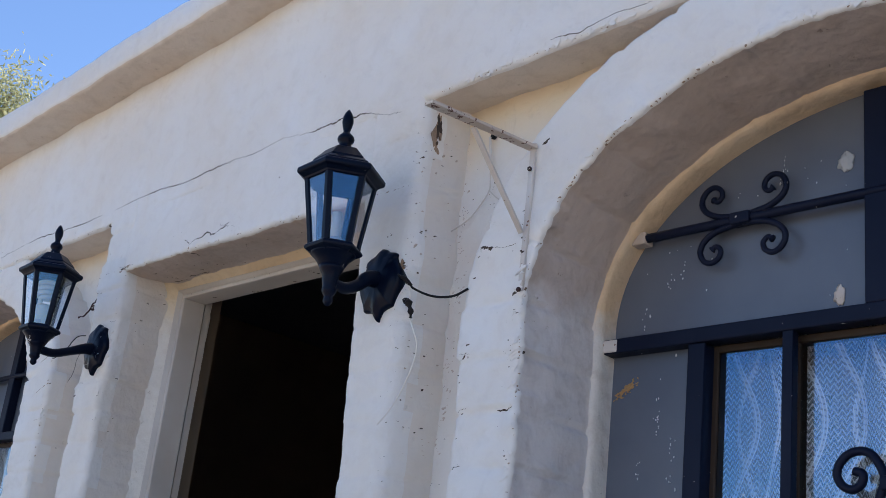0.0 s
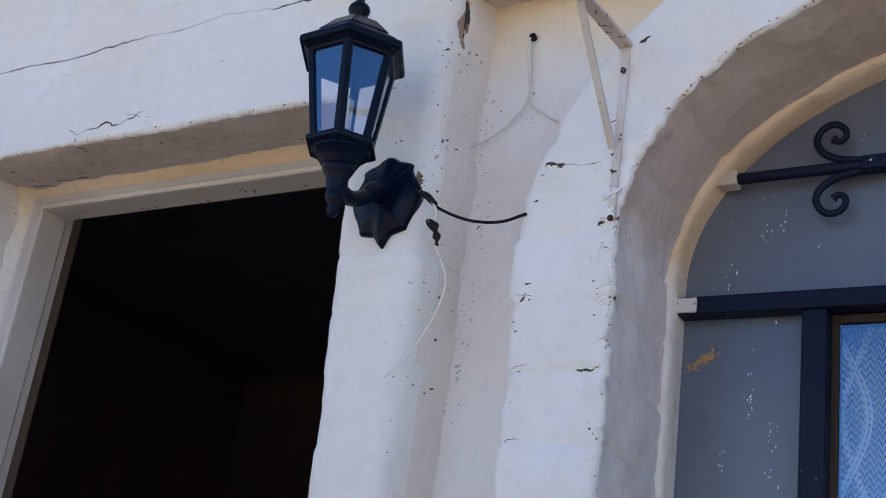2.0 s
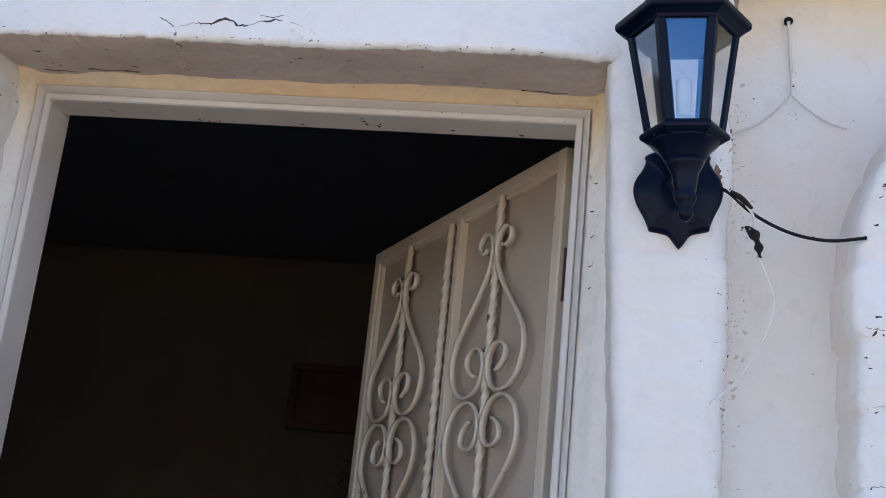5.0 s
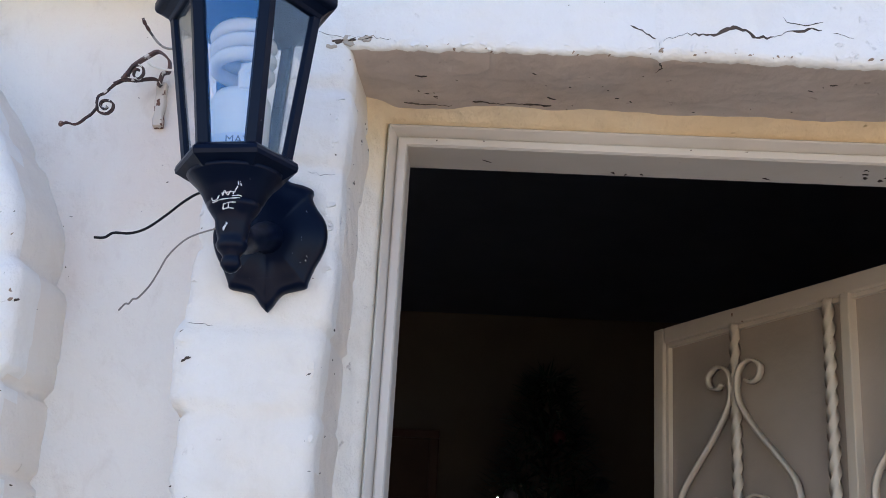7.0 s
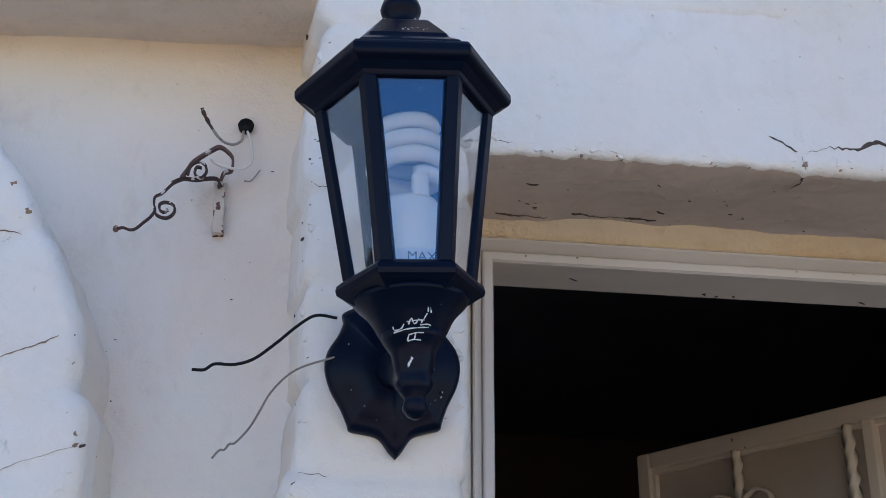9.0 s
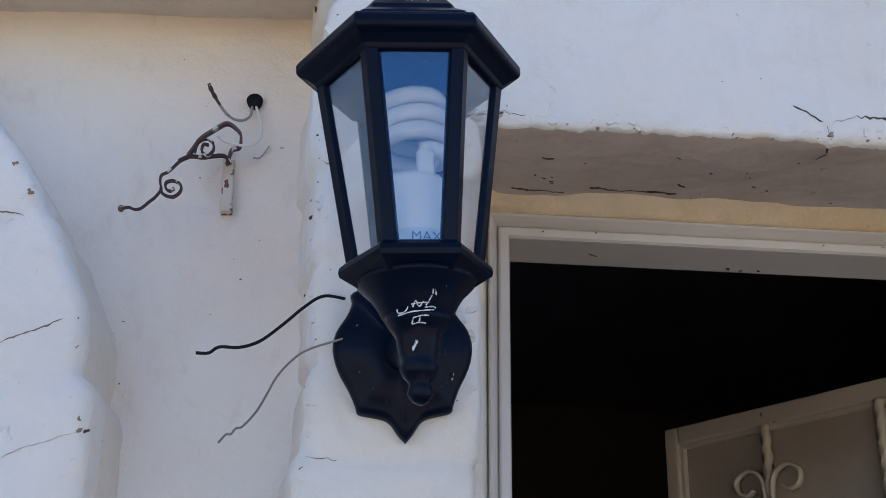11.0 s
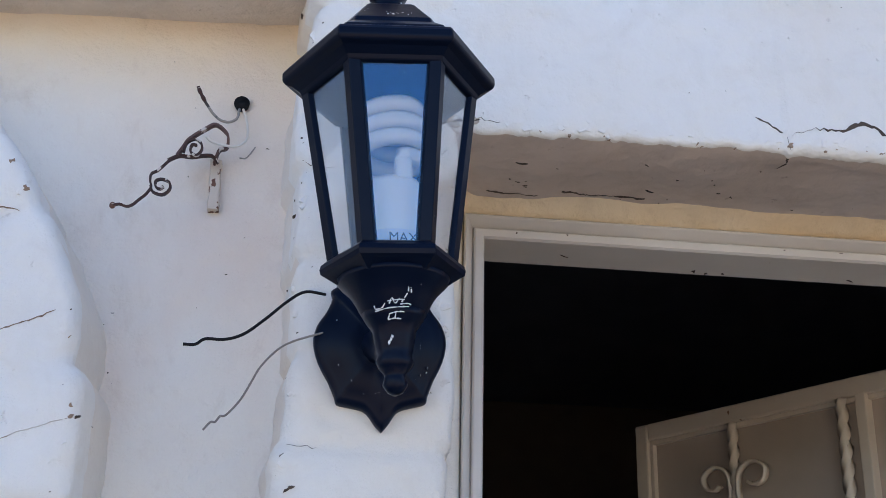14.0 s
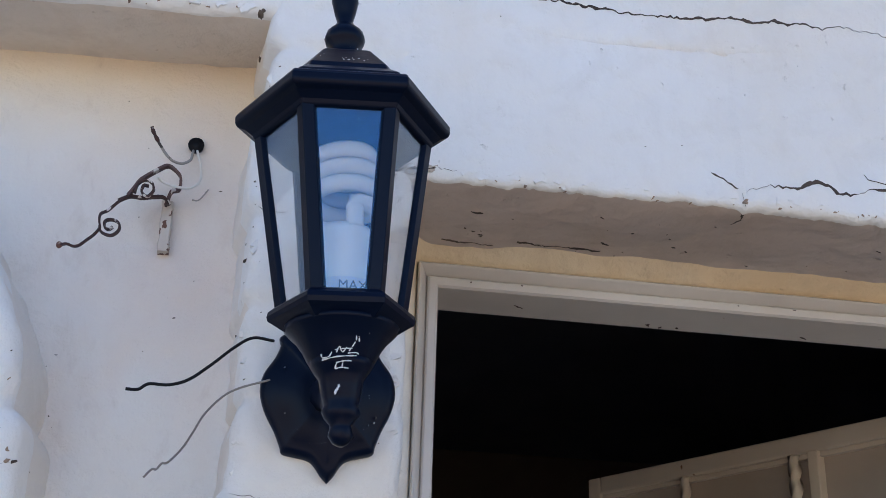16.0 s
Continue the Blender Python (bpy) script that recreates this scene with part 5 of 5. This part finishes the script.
pits = [(0.886, 0, 2.063, 0.0042, "y"), (0.894, 0, 2.062, 0.0036, "y"), (0.908, 0, 2.058, 0.0036, "y"), (0.868, 0, 1.838, 0.0030, "y"), (0.880, 0, 1.837, 0.0024, "y"), (0.872, 0, 1.728, 0.0036, "y"), (0.986, 0, 1.953, 0.0042, "y")]
for cx, cz, n in ((0.660, 2.36, 7), (0.649, 2.302, 6), (0.688, 2.199, 8), (0.666, 2.151, 9), (0.593, 2.141, 5), (0.654, 2.071, 8), (0.690, 2.02, 7), (0.664, 1.90, 6), (0.673, 1.831, 7), (0.670, 1.726, 7), (0.770, 2.280, 7), (0.768, 2.236, 7), (0.982, 1.845, 5), (0.988, 1.825, 4), (-0.712, 2.30, 3), (-0.708, 2.24, 3), (-0.712, 2.19, 3)):
    pits += [(r0.gauss(cx, 0.007), 0, r0.gauss(cz, 0.012), r0.uniform(0.0004, 0.0015), "y") for _ in range(n)]
pits += [(-0.906, 0, 2.045, 0.0016, "y"), (-0.889, 0, 1.948, 0.0018, "y")]
chips("eroded_pits", pits, 25, "eroded pits and open joints in the painted brick")
frame_dirt = random.Random(77)
bm = bmesh.new()
for x, y in ((0.053, 0.196), (0.055, 0.208), (0.058, 0.220), (0.079, 0.226), (0.083, 0.216), (-0.251, 0.236), (-0.235, 0.240), (-0.215, 0.238), (-0.06, 0.235), (0.21, 0.228), (0.33, 0.236), (-0.41, 0.215)):
    wafer(bm, Vector((x, y, 2.2119)), "z", frame_dirt.uniform(0.001, 0.005), frame_dirt.uniform(0.001, 0.003), 0.0005, frame_dirt, 0.0005)
for z in (2.099, 2.051, 2.008, 1.958, 1.922):
    wafer(bm, Vector((0.463 + frame_dirt.uniform(-0.003, 0.003), 0.1515, z)), "y", 0.003, 0.0004, 0.0012, frame_dirt, 0.003)
for _ in range(9):
    wafer(bm, Vector((frame_dirt.uniform(-0.5, 0.42), 0.1745, ZT + frame_dirt.uniform(0.002, 0.010))), "y", frame_dirt.uniform(0.0006, 0.002), frame_dirt.uniform(0.0005, 0.0010), 0.0005, frame_dirt, 0.0006)
tagged(part("rust_marks", bm, RUST, None, "", False), "small rust marks on the cream door frame", "rust", kind="stuff")

# bared mortar in corners and along worn edges
patches("bared_patch", [(0.70, 0.036, 2.398, 0.011, 0.036, "X"), (0.70, 0.040, 2.352, 0.006, 0.012, "X"), (0.640, 0, 2.068, 0.011, 0.010, "y")], 31, "bared brown mortar where the plaster broke off", BROWN)
patches("bared_patch", [(-0.570, 0, 2.259, 0.012, 0.0055, "y"), (-0.548, 0, 2.261, 0.009, 0.0030, "y"), (-0.585, 0, 2.250, 0.005, 0.003, "y")], 33, "crumbly pale mortar where the lintel corner broke off", MORTAR, 0.0015)
patches("flaked_patch", [(0.70, 0.036, 2.402, 0.006, 0.026, "X"), (0.70, 0.038, 2.364, 0.004, 0.007, "X"), (-0.578, 0, 2.257, 0.006, 0.0022, "y"), (-0.562, 0, 2.260, 0.004, 0.0014, "y"), (-0.546, 0, 2.261, 0.005, 0.0010, "y"), (-0.724, 0, 2.424, 0.003, 0.004, "y"), (-0.722, 0, 2.410, 0.0016, 0.003, "y"), (-0.703, 0, 1.894, 0.0040, 0.0016, "y"), (0.644, 0, 2.070, 0.005, 0.003, "y")], 32, "dark hollow in the broken plaster", DARK, 0.0016)


def ragged_lip(name, line, size, seed, label, mat, share=0.8, proud=0.0008):
    """Small raised scabs of paint strung along a worn edge."""
    r = random.Random(seed)
    bm = bmesh.new()
    for x, z in line:
        if r.random() < share * (0.35 + 0.9 * noise.noise((x * 9, z * 9, seed))) + 0.12:
            s = size * r.choice((0.5, 0.7, 1.0, 1.5))
            p = seat(x + r.gauss(0, size * 0.8), 0, z + r.gauss(0, size * 0.8), "y")
            if p.y < 0.012:
                wafer(bm, p, "y", s * r.uniform(0.7, 1.8), s * r.uniform(0.5, 1.2), proud * r.uniform(0.4, 1.3), r, 0.003, 9)
    tagged(part(name, bm, mat, None, "", False), label, "flaking paint", kind="stuff")


def arch_line(cx, drop, off, step):
    """Points on an arch's band, off from its inner edge, along the half next to the door."""
    pts = [(p.x + w.x * off, p.z + w.z * off) for p, w, _ in arch_stations(cx, drop) if p.z > Z_FINE]
    return pts[::step]


lintel_edge = [(float(x), 2.262) for x in np.arange(-0.70, 0.65, 0.006)]
ragged_lip("flaking_lip", lintel_edge, 0.0028, 41, "ragged white paint lip along the lintel's lower edge", WHITE)
ragged_lip("flaking_lip", arch_line(1.620, 0.0, 0.012, 1), 0.0042, 42, "ragged white paint lip along the arch edge", WHITE, 0.9, 0.0012)
ragged_lip("flaking_lip", arch_line(-1.660, 0.02, 0.012, 2), 0.0030, 43, "ragged white paint lip along the arch edge", WHITE, 0.3, 0.0006)
ragged_lip("flaking_lip", arch_line(-1.660, 0.02, BAND - 0.012, 1), 0.0045, 44, "ragged paint along the outer edge of the arch band", WHITE, 0.12, 0.0005)
ragged_lip("flaking_lip", arch_line(1.620, 0.0, BAND - 0.012, 2), 0.0032, 45, "ragged paint along the outer edge of the arch band", WHITE, 0.4, 0.0006)
ragged_lip("flaking_lip", [(-0.706, float(z)) for z in np.arange(1.6, 2.42, 0.006)], 0.0044, 46, "ragged paint along the edge of the brick strip", WHITE, 0.1, 0.0005)
ragged_lip("flaking_lip", [(-0.574, float(z)) for z in np.arange(1.6, 2.25, 0.006)], 0.0030, 47, "ragged paint along the edge of the brick strip", WHITE, 0.2, 0.0005)
ragged_lip("grimy_edge", arch_line(1.620, 0.0, 0.004, 1), 0.0015, 48, "brown grime along the arch edge", BROWN, 0.75, 0.0006)
ragged_lip("grimy_edge", arch_line(-1.660, 0.02, BAND - 0.006, 1), 0.0015, 49, "brown grime along the arch edge", BROWN, 0.15, 0.0005)
ragged_lip("grimy_edge", [(float(x), 2.256) for x in np.arange(-0.70, 0.65, 0.005)], 0.0013, 50, "brown grime along the lintel edge", BROWN, 0.2, 0.0005)

niche_edge = [(float(x), niche_top(x) + 0.010) for x in list(np.arange(0.70, 1.45, 0.006)) + list(np.arange(-1.45, -0.73, 0.006))]
ragged_lip("flaking_lip", niche_edge, 0.0042, 51, "crumbling white paint along the recess tops", WHITE, 0.9, 0.0012)
ragged_lip("grimy_edge", [(x, z - 0.004) for x, z in niche_edge], 0.0010, 52, "brown grime along the recess tops", BROWN, 0.8, 0.0006)

stain_at = random.Random(91)
stain_spots = []
for cx, cz, n in ((0.668, 2.33, 16), (0.676, 2.24, 20), (0.682, 2.12, 22), (0.700, 2.03, 18), (0.690, 1.90, 16), (0.684, 1.80, 18), (0.676, 1.70, 14)):
    stain_spots += [(stain_at.gauss(cx, 0.010), 0, stain_at.gauss(cz, 0.030), stain_at.uniform(0.0006, 0.0024), "y") for _ in range(n)]
chips("rubbed_stains", stain_spots, 93, "rubbed tan stains where older paint shows through", RUBBED, 0.0004)

# white paint flecks on the grey window panels
fl = random.Random(4)
bm = bmesh.new()
for i in range(130):
    x, z, s = fl.uniform(1.06, 1.58), fl.uniform(1.55, 2.24), fl.choice((0.0005, 0.0007, 0.0010, 0.0018))
    if i >= 60:
        cx, cz = fl.choice(((1.092, 1.965), (1.150, 2.03), (1.18, 2.06), (1.30, 2.20), (1.40, 2.22), (1.095, 1.66), (1.172, 1.70), (1.165, 1.63), (1.135, 1.75)))
        x, z, s = fl.gauss(cx, 0.004), fl.gauss(cz, 0.013), fl.choice((0.0005, 0.0007, 0.0011))
    if z < 1.88 and x > 1.215 or z > 2.05 + (x - 1.06) * 0.6:
        continue
    ring = [Vector((x + s * fl.uniform(0.6, 1.1) * math.cos(k), 0.2665, z + s * fl.uniform(1.0, 2.6) * math.sin(k))) for k in range(6)]
    grid(bm, [[p + Vector((0, 0.002, 0)) for p in ring], ring], True, True)
tagged(part("paint_flecks", bm, LABEL, None, "", False), "white paint flecks on the grey window panel", "paint", kind="stuff")
for nm, x, z, sx, sz, m, lab in (("paint_smear", 1.525, 2.205, 0.015, 0.019, SMEAR, "pale grey paint smear on the window panel"), ("paint_smear", 1.512, 1.952, 0.010, 0.018, BRACKET, "pale paint smear on the window panel")):
    bm = bmesh.new()
    bmesh.ops.create_icosphere(bm, subdivisions=3, radius=1.0)
    for v in bm.verts:
        v.co *= 1 + 0.5 * noise.noise(v.co * 2.3 + Vector((x, z, 0)))
        v.co = Vector((x + v.co.x * sx, 0.267 + v.co.y * 0.0022, z + v.co.z * sz))
    tagged(part(nm, bm, m), lab, "stain")


mud = random.Random(3)
bm = bmesh.new()
for _ in range(110):
    t = mud.gauss(0, 0.7)
    wafer(bm, Vector((1.058 + 0.016 * t + mud.gauss(0, 0.004), 0.268, 1.824 + 0.009 * t + mud.gauss(0, 0.004))), "y", mud.uniform(0.0008, 0.003), mud.uniform(0.0008, 0.0022), mud.uniform(0.001, 0.003), mud, 0.001, 7)
tagged(part("mud_lump", bm, MUD, None, "", False), "crumbly ochre mud lump stuck on the window panel", "mud")


# ---- dim room behind the door ----
def picture():
    o = empty("framed_picture", "dim brown picture in a dark wooden frame on the room wall", "picture", pose(-0.775, 3.985, 2.36))
    one_box("canvas", (-0.155, 0.155, -0.010, 0.010, -0.125, 0.125), PIC, o, "faded brown canvas", 0)
    for d in ((-0.195, 0.195, -0.03, 0.012, 0.125, 0.160), (-0.195, 0.195, -0.03, 0.012, -0.160, -0.125), (-0.195, -0.155, -0.03, 0.012, -0.125, 0.125), (0.155, 0.195, -0.03, 0.012, -0.125, 0.125)):
        one_box("frame_bar", d, PIC_FRAME, o, "", 0.005)


picture()


def indoor_tree():
    o = empty("christmas_tree", "dark artificial tree with baubles and tiny lights", "tree", pose(-0.17, 3.15, 0.02))
    r = random.Random(11)
    bm = bmesh.new()
    lathe(bm, [(0.03, 0.0), (0.028, 1.2), (0.01, 2.5)], 8)
    part("trunk", bm, BARK, o)
    bm = bmesh.new()
    for i in range(9000):
        h = 0.25 + 2.33 * r.random() ** 1.15
        rad = 0.95 * (1 - (h - 0.25) / 2.4) + 0.02
        a = r.random() * math.tau
        p = Vector((math.cos(a), math.sin(a), 0)) * rad * (0.55 + 0.5 * r.random()) + Vector((0, 0, h))
        w = Vector((math.cos(a) + r.uniform(-.6, .6), math.sin(a) + r.uniform(-.6, .6), r.uniform(-0.5, 0.6))).normalized() * 0.075
        s = w.cross(Vector((0, 0, 1))).normalized() * 0.006
        vs = [bm.verts.new(q) for q in (p + s, p + w, p - s)]
        bm.faces.new(vs)
    part("crown", bm, NEEDLE, o, "dark green needles")
    for i in range(26):
        h = r.uniform(0.9, 2.4)
        rad = 0.92 * (1 - (h - 0.25) / 2.4) + 0.02
        a = r.uniform(math.pi, math.tau)
        bm = bmesh.new()
        bmesh.ops.create_uvsphere(bm, u_segments=10, v_segments=8, radius=0.026, matrix=Matrix.Translation((rad * math.cos(a), rad * math.sin(a), h)))
        part("bauble", bm, BAUBLE if i % 3 else DULL_SILVER, o, "shiny bauble")
    for x, y, z in ((-0.22, -0.22, 1.985), (-0.12, -0.33, 1.86), (-0.17, -0.26, 2.10)):
        bm = bmesh.new()
        bmesh.ops.create_uvsphere(bm, u_segments=8, v_segments=6, radius=0.0050, matrix=Matrix.Translation((x, y, z)))
        part("light", bm, BULB_LIT, o, "tiny lit bulb")


indoor_tree()


# ---- tree beyond the roof ----
def outdoor_tree():
    o = empty("tree", "tall pale-leaved tree beyond the house, lit by the sun", "tree", pose(-12.1, 3.6, -0.2))
    r = random.Random(5)
    bm = bmesh.new()
    tube(bm, smooth_line([(0, 0, -0.1), (0.1, 0.05, 2), (0.0, 0.1, 4), (0.25, 0, 6), (0.2, 0.1, 7.6)], 6), 0.24, 10, lambda t: 1.1 - 0.85 * t)
    part("trunk", bm, BARK, o, "grey trunk")
    tips = []
    for i in range(26):
        a, h = r.random() * math.tau, r.uniform(3.4, 7.0)
        n = Vector((math.cos(a) * r.uniform(0.9, 2.0), math.sin(a) * r.uniform(0.9, 2.0), r.uniform(0.3, 1.4)))
        base = Vector((0.1, 0.05, h))
        bm = bmesh.new()
        tube(bm, smooth_line([base, base + n * 0.5 + Vector((0, 0, 0.15)), base + n], 5), 0.06, 6, lambda t: 1 - 0.8 * t)
        part("limb", bm, BARK, o)
        tips += [base + n * t for t in (0.6, 0.8, 1.0)]
    bm = bmesh.new()
    for c in tips:
        for _ in range(1100):
            p = c + Vector((r.gauss(0, 0.22), r.gauss(0, 0.22), r.gauss(0, 0.20)))
            w = Vector((r.uniform(-1, 1), r.uniform(-1, 1), r.uniform(-1.6, 0.4))).normalized() * r.uniform(0.05, 0.10)
            s = w.cross(Vector((r.uniform(-1, 1), r.uniform(-1, 1), 0.3))).normalized() * 0.011
            vs = [bm.verts.new(q) for q in (p, p + w * 0.5 + s, p + w, p + w * 0.5 - s)]
            bm.faces.new(vs)
    part("crown", bm, FOLIAGE, o, "pale green narrow leaves", False)


outdoor_tree()
